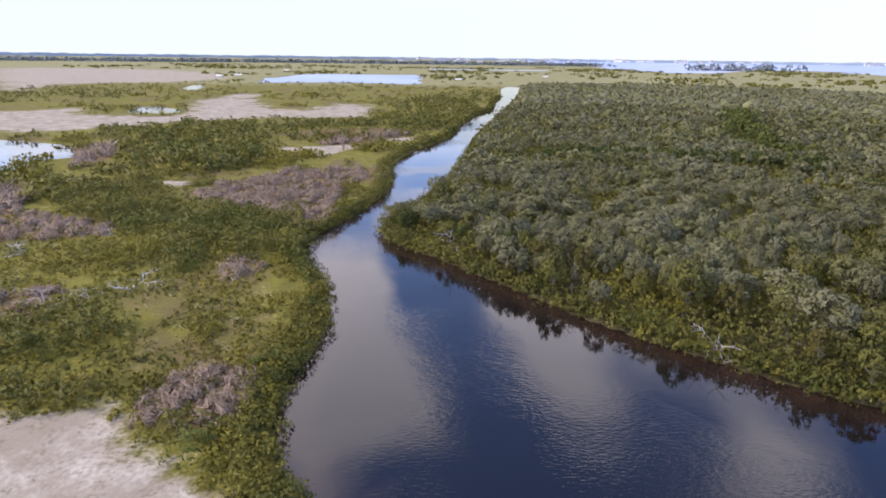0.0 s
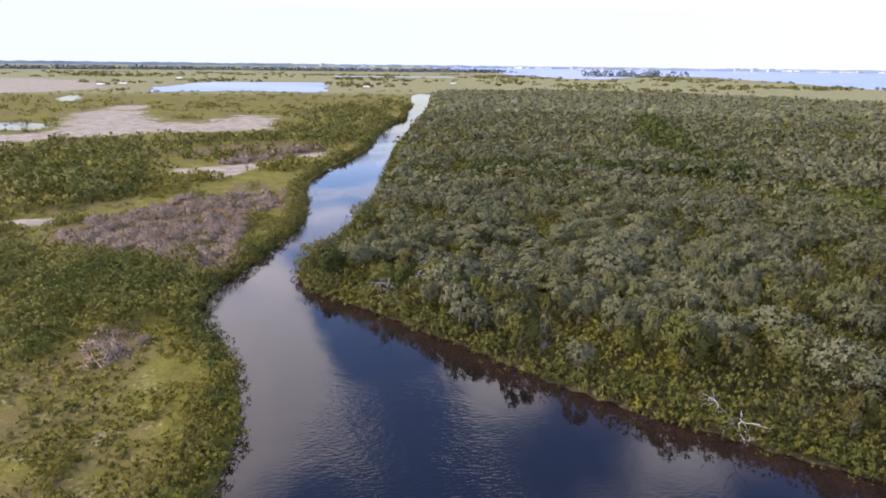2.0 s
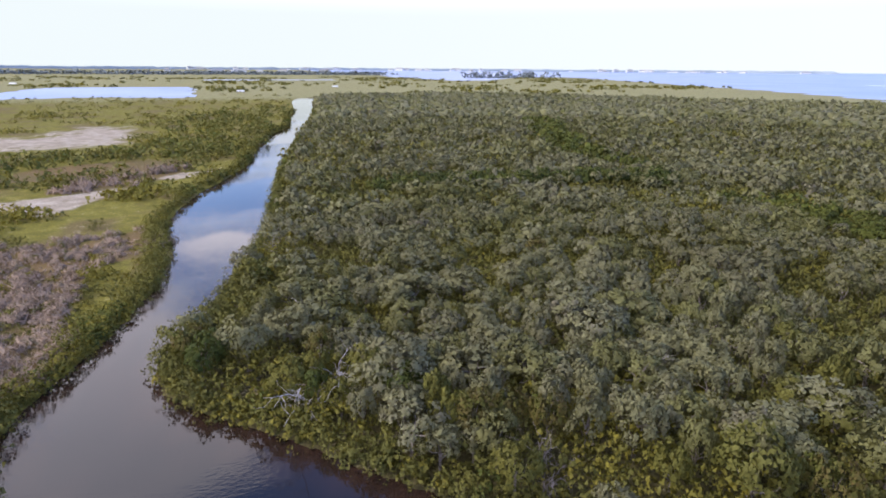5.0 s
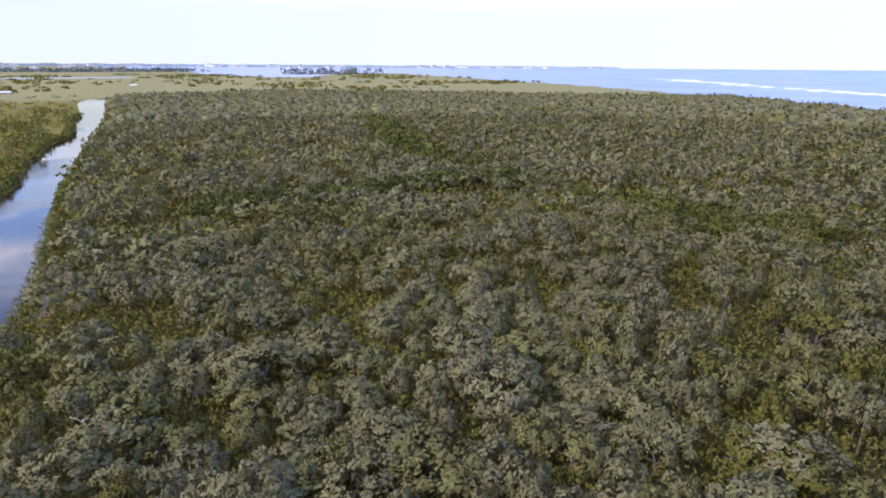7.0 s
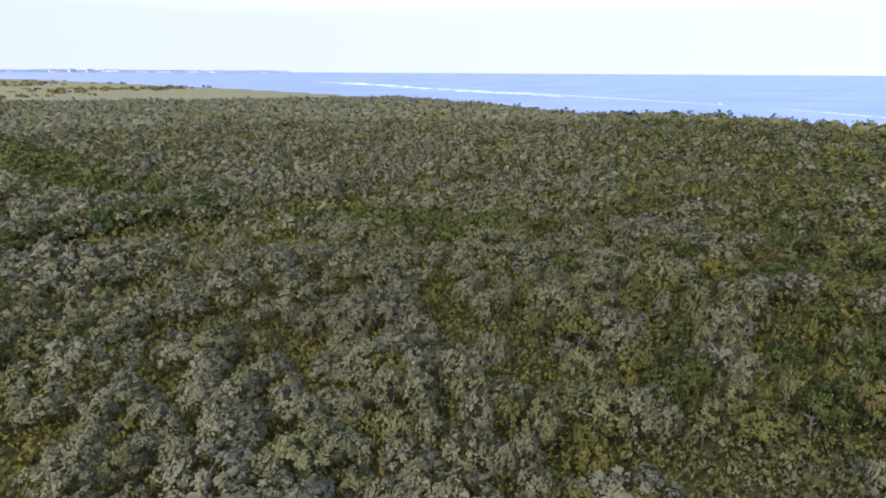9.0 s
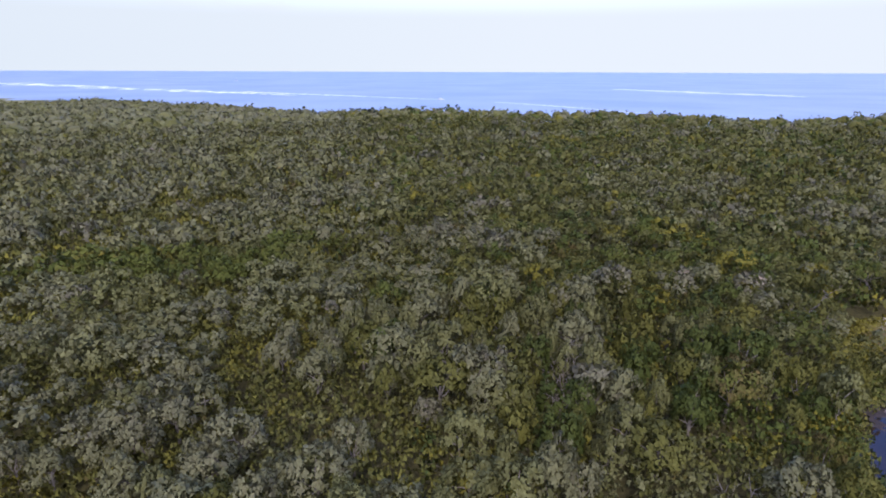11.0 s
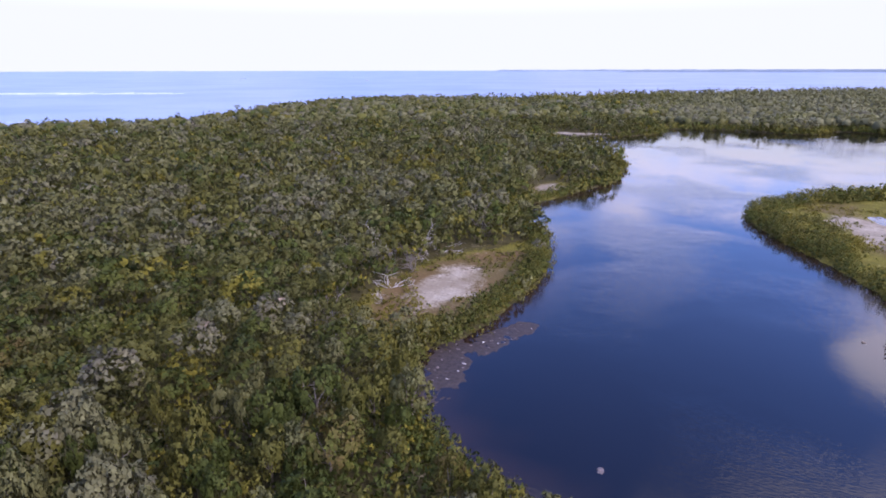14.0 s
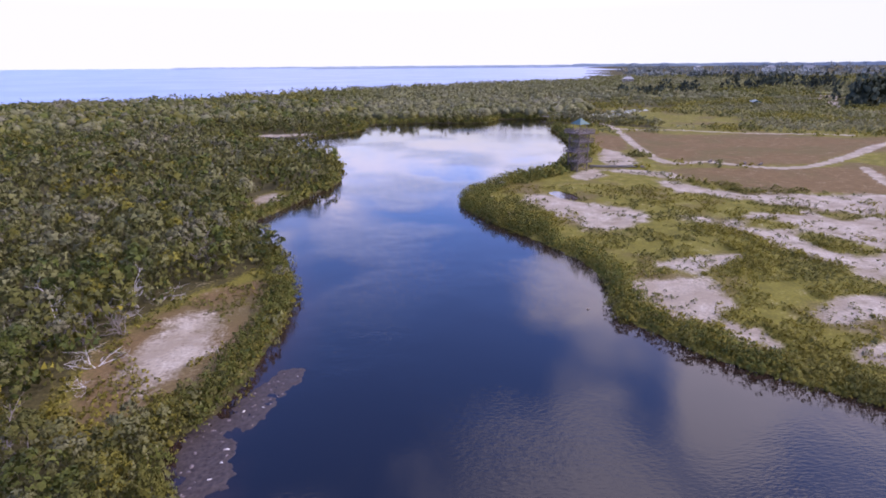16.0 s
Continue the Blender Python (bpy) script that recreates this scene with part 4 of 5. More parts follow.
keep = (sand > 0.3) & (water_depth(x, y) < -0.3) & (np.min([away(line, x, y) for line in TRAILS], 0) > 3) & (g.random(len(x)) < 0.10 + 0.5 * (grain(x, y, 6, 39) > 0.62))
x, y = x[keep], y[keep]
v, t, h = leaves(x, y, ground_z(x, y) - 0.05, g.uniform(0.3, 0.9, len(x)), g.uniform(0.2, 0.5, len(x)), g.uniform(0.12, 0.6, len(x)), 6, 5, 0.26, 0.0, 0.0, 75, 0.5, 0.0, 0.5)
put("sand_tuft", mesh_of("sand_tuft", v, t, h), LEAF, kind="stuff", label="sparse grey-green tufts on bare pale sand", category="herb")

# ---- single trees of the middle stretch ----
def plain_material(name, a, b, scale, rough=0.8, bump=0.3, spec=0.3, metal=0.0):
    m = Nodes(name)
    n = m.noise(scale, 4.0)
    m.bump(n, bump, 0.02)
    each = m.add("ShaderNodeObjectInfo").outputs["Random"]
    c = m.mix(m.span(n, 0.3, 0.7), a, b)
    c = m.mix(1.0, c, m.ramp(each, [(0.0, (0.85, 0.85, 0.85)), (1.0, (1.15, 1.13, 1.1))]), "MULTIPLY")
    return m.done(c, rough, metal, spec)


BARK = plain_material("grey_bark", (0.16, 0.13, 0.11), (0.26, 0.22, 0.19), 6.0)
DEADWOOD = plain_material("bleached_wood", (0.42, 0.38, 0.37), (0.62, 0.57, 0.55), 4.0)
TWIGS = plain_material("grey_twigs", (0.20, 0.165, 0.155), (0.33, 0.28, 0.265), 4.0)
TIMBER = plain_material("weathered_timber", (0.135, 0.108, 0.102), (0.225, 0.185, 0.175), 3.0)
ROOF_GREEN = plain_material("green_metal_roof", (0.036, 0.082, 0.070), (0.055, 0.112, 0.096), 1.5, 0.45, 0.1, 0.5)
WHITE = plain_material("white_paint", (0.66, 0.65, 0.62), (0.80, 0.79, 0.77), 1.0, 0.6, 0.1)
GREYROOF = plain_material("grey_shingles", (0.25, 0.24, 0.24), (0.36, 0.35, 0.34), 1.0, 0.8)
GLASS = plain_material("dark_window", (0.02, 0.025, 0.03), (0.04, 0.05, 0.06), 0.5, 0.1, 0.0, 0.6)
FOAM = plain_material("white_foam", (0.80, 0.83, 0.87), (0.92, 0.93, 0.95), 0.15, 0.9, 0.2)
STONE = plain_material("rubble", (0.12, 0.09, 0.09), (0.24, 0.20, 0.20), 2.0)
PINE = plain_material("dark_needles", (0.022, 0.032, 0.022), (0.045, 0.06, 0.038), 0.3)

CROWN_KINDS = [  # hue, label
    (0.12, "broad grey-twigged mangrove, half bare, in dense forest"),
    (0.16, "broad mangrove with a sage-grey crown in dense forest"),
    (0.22, "mangrove with a dusty sage crown in dense forest"),
    (0.36, "mangrove with a grey-olive crown in dense forest"),
    (0.54, "mangrove with an olive crown in dense forest"),
    (0.61, "mangrove with a yellow-green crown in dense forest"),
    (0.86, "mangrove with a fresh deep green crown in dense forest"),
    (0.985, "mangrove with a golden, ageing crown in dense forest"),
]


def mangrove_tree(hue, label, seed):
    """A tree of crown radius 1 m and height 2 m, to be scaled."""
    g = np.random.default_rng(seed)
    root = tagged(new("mangrove_tree"), label, "tree", "mangrove trees of the forest")
    v, f = [], []
    tube(v, f, [(0, 0, -0.1), (0.03, 0.02, 0.5), (0.0, 0.06, 1.1)], [0.09, 0.065, 0.045])
    for i in range(5):
        a = i * 1.257 + g.uniform(-0.3, 0.3)
        limbs(v, f, (0, 0, g.uniform(0.5, 1.0)), (math.cos(a), math.sin(a), 0.8), 0.85, 0.035, 0, g, 3, 0.3)
    put("trunk", mesh_of("trunk", v, f), BARK, root)
    v, t, h = leaves([0], [0], np.zeros(1), [0.95], [2.0], [hue], 38, 36, 0.118, -0.2, 0.05, seed, 0.26, 0.0, 0.9)
    put("crown", mesh_of("crown", v, t, h), LEAF, root)
    return root


kinds = []
for i, (hue, label) in enumerate(CROWN_KINDS):
    kinds.append([mangrove_tree(hue, label, 300 + 7 * i + k) for k in range(2)])
tx, ty, tr, th, thue = crown_sets
g = np.random.default_rng(91)
tz = ground_z(tx, ty)
places = {}
for x, y, z, r, tall, hue in zip(tx, ty, tz, tr, th, thue):
    k = int(np.argmin([abs(hue - h) for h, _ in CROWN_KINDS]))
    m = pose(x, y, z, 0, 0, g.uniform(0, 360)) @ Matrix.Diagonal((r, r * g.uniform(0.85, 1.15), tall / 2, 1))
    places.setdefault((k, int(g.integers(2))), []).append(m)
for k, pair in enumerate(kinds):
    for j, base in enumerate(pair):
        spots = places.get((k, j), [])
        for m in spots[1:]:
            copy_thing(base, m)
        if spots:
            base.matrix_basis = spots[0]
        else:
            for o in (*base.children, base):
                bpy.data.objects.remove(o)


# ---- dead and leafless trees ----
def dead_tree(seed, length, lean, spreadout, twiggy):
    g = np.random.default_rng(seed)
    v, f = [], []
    for i in range(spreadout):
        a = g.uniform(0, 6.28)
        limbs(v, f, (g.uniform(-0.15, 0.15), g.uniform(-0.15, 0.15), -0.1), (math.cos(a) * lean, math.sin(a) * lean, 1), length * g.uniform(0.7, 1.1), 0.02 * length, 2, g, 5, 0.3, 0.03)
    return mesh_of("dead_tree", v, f)


DEAD = [dead_tree(401, 3.0, 0.6, 3, 0), dead_tree(402, 3.0, 1.0, 4, 0), dead_tree(403, 3.0, 1.8, 4, 0), dead_tree(404, 2.6, 0.8, 5, 1), dead_tree(405, 2.4, 0.7, 6, 1)]
SNAGS = [  # x, y, kind, size
    (-41.8, 70.5, 2, 1.4), (-49.2, 63, 2, 1.6), (-66.6, 83.3, 2, 1.3), (-58, 93, 2, 0.9), (-46, 66, 2, 0.7),
    (3, 85, 0, 1.6), (6.5, 88.5, 1, 1.5), (18, 68, 3, 1.3), (31, 52.5, 0, 1.1), (39, 54, 3, 1.1),
    (36, 76, 3, 1.2), (37, 122, 4, 1.0), (6, 99, 0, 1.3), (8, 96, 4, 1.2), (4, 131, 3, 1.2)]
SNAGS_EAST = [
    (81, 75, 3, 1.6), (68, 59, 3, 1.7), (63, 97, 4, 1.1), (86, 105, 4, 1.4), (86, 63, 4, 1.5), (59, 103, 3, 1.0), (76, 75, 4, 1.7), (76, 70, 4, 1.8),
    (66, 60, 4, 1.7), (53, 52, 4, 1.5), (82, 64, 3, 1.6), (72, 34, 4, 1.6), (81, 25, 4, 1.6), (79, 11, 2, 1.1), (87, 1, 3, 1.5), (81, -7, 2, 1.1)]
SNAGS_SPIT = [(80, 7, 2, 1.3), (82, -9.5, 1, 1.5), (79, -13, 2, 1.1), (76.5, -24, 3, 1.6), (90, -3.5, 1, 1.6), (80.4, -1, 4, 1.2), (93, -82, 4, 1.9), (84, 1, 4, 1.2), (89, 6, 3, 1.2), (78, 24, 3, 1.4), (71, 58, 3, 1.3), (86, 16, 4, 1.1), (82, -35, 3, 1.3)]
g = np.random.default_rng(92)
for x, y, k, s in SNAGS + [(x, y, k, s * 0.72) for x, y, k, s in SNAGS_EAST] + [(x, y, k, s * 1.05) for x, y, k, s in SNAGS_SPIT]:
    pale = k < 3
    lift = 0.0 if (k == 2 or s < 1.2) else max(0.0, float(stand_height(np.array([x]), np.array([y]))[0]) - 3.0 * s * 0.85)
    ob = put("dead_tree", DEAD[k], DEADWOOD if pale else TWIGS, label="bleached bare branches of a fallen dead tree" if k == 2 else ("bleached dead mangrove with bare crooked limbs" if pale else "leafless grey mangrove with many fine twigs"), category="dead tree", group="dead trees")
    ob.matrix_basis = pose(x, y, float(ground_z(np.array([x]), np.array([y]))[0]), 0, 0, g.uniform(0, 360)) @ Matrix.Diagonal((s, s, s * (0.6 if k == 2 else 1.0) + lift * 0.25, 1))


# ---- timber works ----
def beam(bm, a, b, w, h=None):
    """A squared timber from a to b."""
    a, b = Vector(a), Vector(b)
    h = h or w
    way = b - a
    turn = way.to_track_quat("Z", "Y").to_matrix().to_4x4()
    bmesh.ops.create_cube(bm, size=1, matrix=Matrix.Translation((a + b) / 2) @ turn @ Matrix.Diagonal((w, h, way.length, 1)))


def slab(bm, x0, x1, y0, y1, z0, z1):
    bmesh.ops.create_cube(bm, size=1, matrix=Matrix.Translation(((x0 + x1) / 2, (y0 + y1) / 2, (z0 + z1) / 2)) @ Matrix.Diagonal((x1 - x0, y1 - y0, z1 - z0, 1)))


def railing(bm, x0, x1, y0, y1, z, gap=0.17):
    corners = [(x0, y0), (x1, y0), (x1, y1), (x0, y1)]
    for (ax, ay), (bx, by) in zip(corners, corners[1:] + corners[:1]):
        for up in (0.55, 1.08):
            beam(bm, (ax, ay, z + up), (bx, by, z + up), 0.08)
        n = int(math.hypot(bx - ax, by - ay) / gap)
        for i in range(n):
            t = i / n
            beam(bm, (ax + (bx - ax) * t, ay + (by - ay) * t, z - 0.1), (ax + (bx - ax) * t, ay + (by - ay) * t, z + 1.1), 0.16 if i % 6 == 0 else 0.06)


def observation_tower():
    root = tagged(new("observation_tower"), "tall weathered timber lookout tower with decks and a green roof", "tower")
    for x in (-2.4, 2.4):
        for y in (-2.4, 2.4):
            bm = bmesh.new()
            beam(bm, (x, y, -0.6), (x, y, 12.2), 0.34)
            part("post", bm, TIMBER, root)
    levels = [(3.0, -4.2, 2.8, -2.6, 3.2), (6.2, -2.8, 4.4, -3.4, 2.6), (9.1, -4.4, 2.8, -2.6, 3.0), (11.8, -4.0, 4.0, -3.7, 3.7)]
    for z, x0, x1, y0, y1 in levels:
        bm = bmesh.new()
        n = int((x1 - x0) / 0.32)
        for i in range(n):
            slab(bm, x0 + i * (x1 - x0) / n, x0 + (i + 0.9) * (x1 - x0) / n, y0, y1, z - 0.06, z)
        for y in (y0 + 0.2, 0, y1 - 0.2):
            beam(bm, (x0, y, z - 0.2), (x1, y, z - 0.2), 0.14, 0.26)
        deck = part("deck", bm, TIMBER, root)
        bm = bmesh.new()
        railing(bm, x0, x1, y0, y1, z, 0.3 if z > 11 else 0.6)
        part("railing", bm, TIMBER, deck)
    for i, (z0, z1) in enumerate(((0.0, 3.0), (3.0, 6.4), (6.4, 9.4), (9.4, 12.0))):
        bm = bmesh.new()
        s = 1 if i % 2 else -1
        xa, xb = -2.3 * s, 2.3 * s
        for y in (0.5, 1.9):
            beam(bm, (xa, y * s, z0), (xb, y * s, z1), 0.1, 0.3)
            beam(bm, (xa, y * s, z0 + 1), (xb, y * s, z1 + 1), 0.09)
        steps = 16
        for k in range(steps):
            t = (k + 0.5) / steps
            x = xa + (xb - xa) * t
            slab(bm, x - 0.15, x + 0.15, *sorted((0.5 * s, 1.9 * s)), z0 + (z1 - z0) * t - 0.03, z0 + (z1 - z0) * t + 0.03)
        part("stair", bm, TIMBER, root)
    for z0, z1 in ((0.2, 2.8), (3.2, 6.0), (6.6, 9.0), (9.6, 11.6)):
        for y in (-2.42, 2.42):
            for s in (-1, 1):
                bm = bmesh.new()
                beam(bm, (-2.4 * s, y + 0.08 * s, z0), (2.4 * s, y + 0.08 * s, z1), 0.13)
                part("brace", bm, TIMBER, root)
                bm = bmesh.new()
                beam(bm, (y + 0.08 * s, -2.4 * s, z0), (y + 0.08 * s, 2.4 * s, z1), 0.1)
                part("brace", bm, TIMBER, root)
    for x in (-1.7, 1.7):
        for y in (-1.7, 1.7):
            bm = bmesh.new()
            beam(bm, (x, y, 12.0), (x, y, 14.6), 0.2)
            part("roof_post", bm, TIMBER, root)
    bm = bmesh.new()
    bmesh.ops.create_cone(bm, cap_ends=True, segments=4, radius1=3.5, radius2=0.25, depth=1.7, matrix=Matrix.Translation((0, 0, 15.3)) @ Matrix.Rotation(radians(45), 4, "Z"))
    part("roof", bm, ROOF_GREEN, root, "green pyramid roof")
    return root


tower = observation_tower()
tower.matrix_basis = pose(-14, -101.5, 0.45, 0, 0, 25) @ Matrix.Diagonal((0.84, 0.84, 1, 1))


PALE_TIMBER = plain_material("bleached_planks", (0.27, 0.235, 0.21), (0.38, 0.335, 0.30), 3.0)


def boardwalk(a, b, width, label, rails):
    a, b = Vector(a), Vector(b)
    way = (b - a).normalized()
    side = Vector((-way.y, way.x, 0)) * width / 2
    root = tagged(new("boardwalk"), label, "boardwalk")
    n = int((b - a).length / 0.3)
    bm = bmesh.new()
    for i in range(n):
        p = a + way * 0.3 * (i + 0.5)
        beam(bm, p - side, p + side, 0.05, 0.27)
    for s in (-0.8, 0.8):
        beam(bm, a + side * s - Vector((0, 0, 0.15)), b + side * s - Vector((0, 0, 0.15)), 0.12, 0.22)
    part("deck", bm, PALE_TIMBER, root)
    for s in (-1, 1):
        if not rails:
            break
        bm = bmesh.new()
        for up in (0.5, 1.05):
            beam(bm, a + side * s + Vector((0, 0, up)), b + side * s + Vector((0, 0, up)), 0.1)
        part("handrail", bm, TIMBER, root)
    k = max(2, int((b - a).length / 3))
    for i in range(k + 1):
        p = a + (b - a) * i / k
        for s in (-1, 1):
            bm = bmesh.new()
            beam(bm, (p + side * s).xy.to_3d() - Vector((0, 0, 0.8)), p + side * s + Vector((0, 0, 1.1 if rails else 0)), 0.18)
            part("post", bm, TIMBER, root)


boardwalk((-20, -106.5, 0.95), (-37, -103, 0.95), 2.0, "weathered timber boardwalk leading to the tower over sand", False)
boardwalk((-52, -279, 1.6), (-75, -256, 1.6), 3.0, "timber footbridge with handrails over the narrow creek", True)


def bench():
    root = tagged(new("bench"), "dark timber bench beside the sandy trail", "bench", "trail benches")
    for y, z in ((-0.2, 0.45), (0.0, 0.45), (0.2, 0.45)):
        bm = bmesh.new()
        slab(bm, -0.9, 0.9, y - 0.08, y + 0.08, z - 0.04, z)
        part("seat_board", bm, TIMBER, root)
    bm = bmesh.new()
    slab(bm, -0.9, 0.9, 0.27, 0.31, 0.6, 0.95)
    part("backrest", bm, TIMBER, root)
    for x in (-0.7, 0.7):
        bm = bmesh.new()
        slab(bm, x - 0.05, x + 0.05, -0.25, 0.25, 0, 0.41)
        slab(bm, x - 0.05, x + 0.05, 0.25, 0.35, 0, 0.95)
        part("leg", bm, TIMBER, root)
    return root


def gz(x, y):
    return float(ground_z(np.array([float(x)]), np.array([float(y)]))[0])


first = bench()
first.matrix_basis = pose(-63, -109, gz(-63, -109), 0, 0, 30)
for x, y, a in ((-72, -104, 30), (-76, -101.5, 25)):
    copy_thing(first, pose(x, y, gz(x, y), 0, 0, a))


def shelter(roof_material, length, width, label):
    root = tagged(new("picnic_shelter"), label, "shelter", "picnic shelters")
    for x in (-1, 1):
        for y in (-1, 1):
            bm = bmesh.new()
            beam(bm, (x * length * 0.42, y * width * 0.4, -0.2), (x * length * 0.42, y * width * 0.4, 2.6), 0.2)
            part("post", bm, TIMBER, root)
    bm = bmesh.new()
    ridge = [(-length / 2, 0, 4.0), (length / 2, 0, 4.0)]
    eave = [(-length / 2, -width / 2, 2.6), (length / 2, -width / 2, 2.6), (length / 2, width / 2, 2.6), (-length / 2, width / 2, 2.6)]
    vs = [bm.verts.new(p) for p in eave + ridge]
    for f in ((0, 1, 5, 4), (2, 3, 4, 5), (1, 2, 5), (3, 0, 4), (3, 2, 1, 0)):
        bm.faces.new([vs[i] for i in f])
    part("roof", bm, roof_material, root)
    return root


green = shelter(ROOF_GREEN, 15, 7, "open picnic shelter with a pale green roof among shrubs")
green.matrix_basis = pose(-247, -351, gz(-247, -351), 0, 0, 65)
white = shelter(WHITE, 9, 6, "small white-roofed picnic shelter on open marsh")
white.matrix_basis = pose(168, 929, gz(168, 929), 0, 0, 10)
for x, y in ((23, 773), (-308, 1148), (-313, 812), (-300, 850)):
    copy_thing(white, pose(x, y, gz(x, y), 0, 0, (x * 7) % 40))


def house(w, d, h, wall, roof, label, category="house", group=""):
    """A house with walls, hipped roof, windows and a door."""
    root = tagged(new("house"), label, category, group)
    bm = bmesh.new()
    slab(bm, -w / 2, w / 2, -d / 2, d / 2, -0.5, h)
    body = part("wall", bm, wall, root)
    bm = bmesh.new()
    o = 0.6
    eave = [(-w / 2 - o, -d / 2 - o, h), (w / 2 + o, -d / 2 - o, h), (w / 2 + o, d / 2 + o, h), (-w / 2 - o, d / 2 + o, h)]
    vs = [bm.verts.new(p) for p in eave + [(-w / 4, 0, h + d * 0.3), (w / 4, 0, h + d * 0.3)]]
    for f in ((0, 1, 5, 4), (2, 3, 4, 5), (1, 2, 5), (3, 0, 4), (3, 2, 1, 0)):
        bm.faces.new([vs[i] for i in f])
    part("roof", bm, roof, root)
    for s in (-1, 1):
        for floor in range(max(1, int(h // 3))):
            for i in range(4):
                x = -w / 2 + w * (i + 0.5) / 4
                bm = bmesh.new()
                slab(bm, x - 0.7, x + 0.7, *sorted((s * (d / 2 - 0.05), s * (d / 2 + 0.04))), 1.0 + floor * 3, 2.3 + floor * 3)
                part("window", bm, GLASS, body)
    return root


BEIGE = plain_material("beige_render", (0.30, 0.26, 0.21), (0.38, 0.33, 0.27), 0.5)
lodge = house(16, 12, 9, BEIGE, GREYROOF, "pale three-storey house with a hipped grey roof among trees")
lodge.matrix_basis = pose(-339, -793, 0.4, 0, 0, -20)

# ---- distance: woods, far shores, houses ----
def woods(name, x, y, r, h, seed, label, puffs=10, sprays=6, size=3.0, material=None, upright=0.6):
    g = np.random.default_rng(seed)
    v, t, hh = leaves(x, y, ground_z(x, y), r, h, np.full(len(x), 0.8), puffs, sprays, size, -0.6, upright, seed, 0.3)
    put(name, mesh_of(name, v, t, hh), material or PINE, kind="stuff", label=label, category="woods")


g = np.random.default_rng(95)
# dark woods paled to grey-green: the haze of distance is painted into the base colour
HAZE_TINTED_WOODS = plain_material("haze_tinted_woods", (0.15, 0.172, 0.170), (0.205, 0.226, 0.215), 0.02, 0.9, 0.0)
# dark woods along the northern shore
n = 850
t = g.random(n)
x = -2600 + 3350 * t + g.normal(0, 30, n)
y = np.interp(x, [-2600, -1500, -700, 750], [1900, 2250, 2600, 2500]) + g.uniform(0, 260, n)
woods("far_woods", x, y, g.uniform(14, 24, n), g.uniform(8, 14, n), 96, "dark low woods along the far northern shore", 6, 5, 7.0, HAZE_TINTED_WOODS)
# dark casuarinas to the south-west
for cx, cy, n, s, h in ((-275, -533, 7, 16, 15), (-458, -640, 16, 22, 20), (-505, -600, 14, 20, 19), (-310, -318, 16, 17, 24), (-350, -330, 16, 18, 25), (-395, -360, 14, 22, 24), (-640, -1050, 20, 60, 18), (-380, -560, 7, 15, 15), (-230, -520, 6, 20, 10)):
    x, y = cx + g.normal(0, s * 0.7, n), cy + g.normal(0, s * 0.7, n)
    woods("casuarina_grove", x, y, g.uniform(4, 7, n), h * g.uniform(0.75, 1.1, n), int(cx) % 997, "tall dark casuarinas in a dense grove", 26, 8, 2.2, None, 2.2)
# scrub of the southern and south-western land
x, y = spread(-1300, 330, -1250, -250, 24, 97)
d = away(HEART, x, y)
keep = (water_depth(x, y) < -2) & (covers(x, y)[1] < 0.4) & (d > 250) & ((x > -60) | (y < -420)) & (away(TRAIL_FAR, x, y) > 7) & (away(TRAIL, x, y) > 6) & (away(TRAIL_NORTH, x, y) > 6)
keep &= (covers(x, y)[3] == 0) | (d > 600) | (y < -400)
x, y = x[keep], y[keep]
g = np.random.default_rng(98)
# hues moved to lighter sage, to put the distance haze into the colour
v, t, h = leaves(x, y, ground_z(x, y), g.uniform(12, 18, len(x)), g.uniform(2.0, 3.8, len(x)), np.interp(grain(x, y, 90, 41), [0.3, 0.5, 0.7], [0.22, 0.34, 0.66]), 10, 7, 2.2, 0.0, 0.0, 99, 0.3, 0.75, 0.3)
put("southern_scrub", mesh_of("southern_scrub", v, t, h), LEAF, kind="stuff", label="low olive and green mangrove scrub far to the south", category="forest")
# closer scrub round the meadow
x, y = spread(-620, -60, -430, 20, 8, 197)
d = away(HEART, x, y)
sand_, tan_, brown_, e_ = covers(x, y)
g = np.random.default_rng(198)
keep = (water_depth(x, y) < -2) & (tan_ < 0.4) & (sand_ < 0.3) & (d > 115) & ~(e_ & (x > -60))
keep &= (region(x, y, LOW_GROUND, 0.2, 8.0, 28) < 0.3) & (np.min([away(line, x, y) for line in TRAILS], 0) > 5) & (grain(x, y, 34, 43) + g.normal(0, 0.06, len(x)) > 0.40)
x, y, d = x[keep], y[keep], d[keep]
# here too the sage end of the hues carries painted haze
v, t, h = leaves(x, y, ground_z(x, y), g.uniform(4.2, 7.0, len(x)), g.uniform(0.7, 1.7, len(x)) * np.interp(d, [115, 260], [0.7, 1.3]), np.interp(grain(x, y, 40, 44) + g.normal(0, 0.05, len(x)), [0.3, 0.45, 0.55, 0.7], [0.17, 0.30, 0.60, 0.68]), 9, 5, 1.15, 0.0, 0.0, 199, 0.3, 0.0, 0.3)
put("meadow_scrub", mesh_of("meadow_scrub", v, t, h), LEAF, kind="stuff", label="low olive and grey scrub round a dry meadow", category="shrub")
# sparse bushes on the pale northern marsh
x, y = spread(-900, 1150, 640, 2000, 24, 100)
g = np.random.default_rng(101)
keep = (water_depth(x, y) < -4) & (grain(x, y, 120, 42) + g.normal(0, 0.08, len(x)) > 0.63) & (covers(x, y)[1] < 0.4) & (covers(x, y)[0] < 0.3)
x, y = x[keep], y[keep]
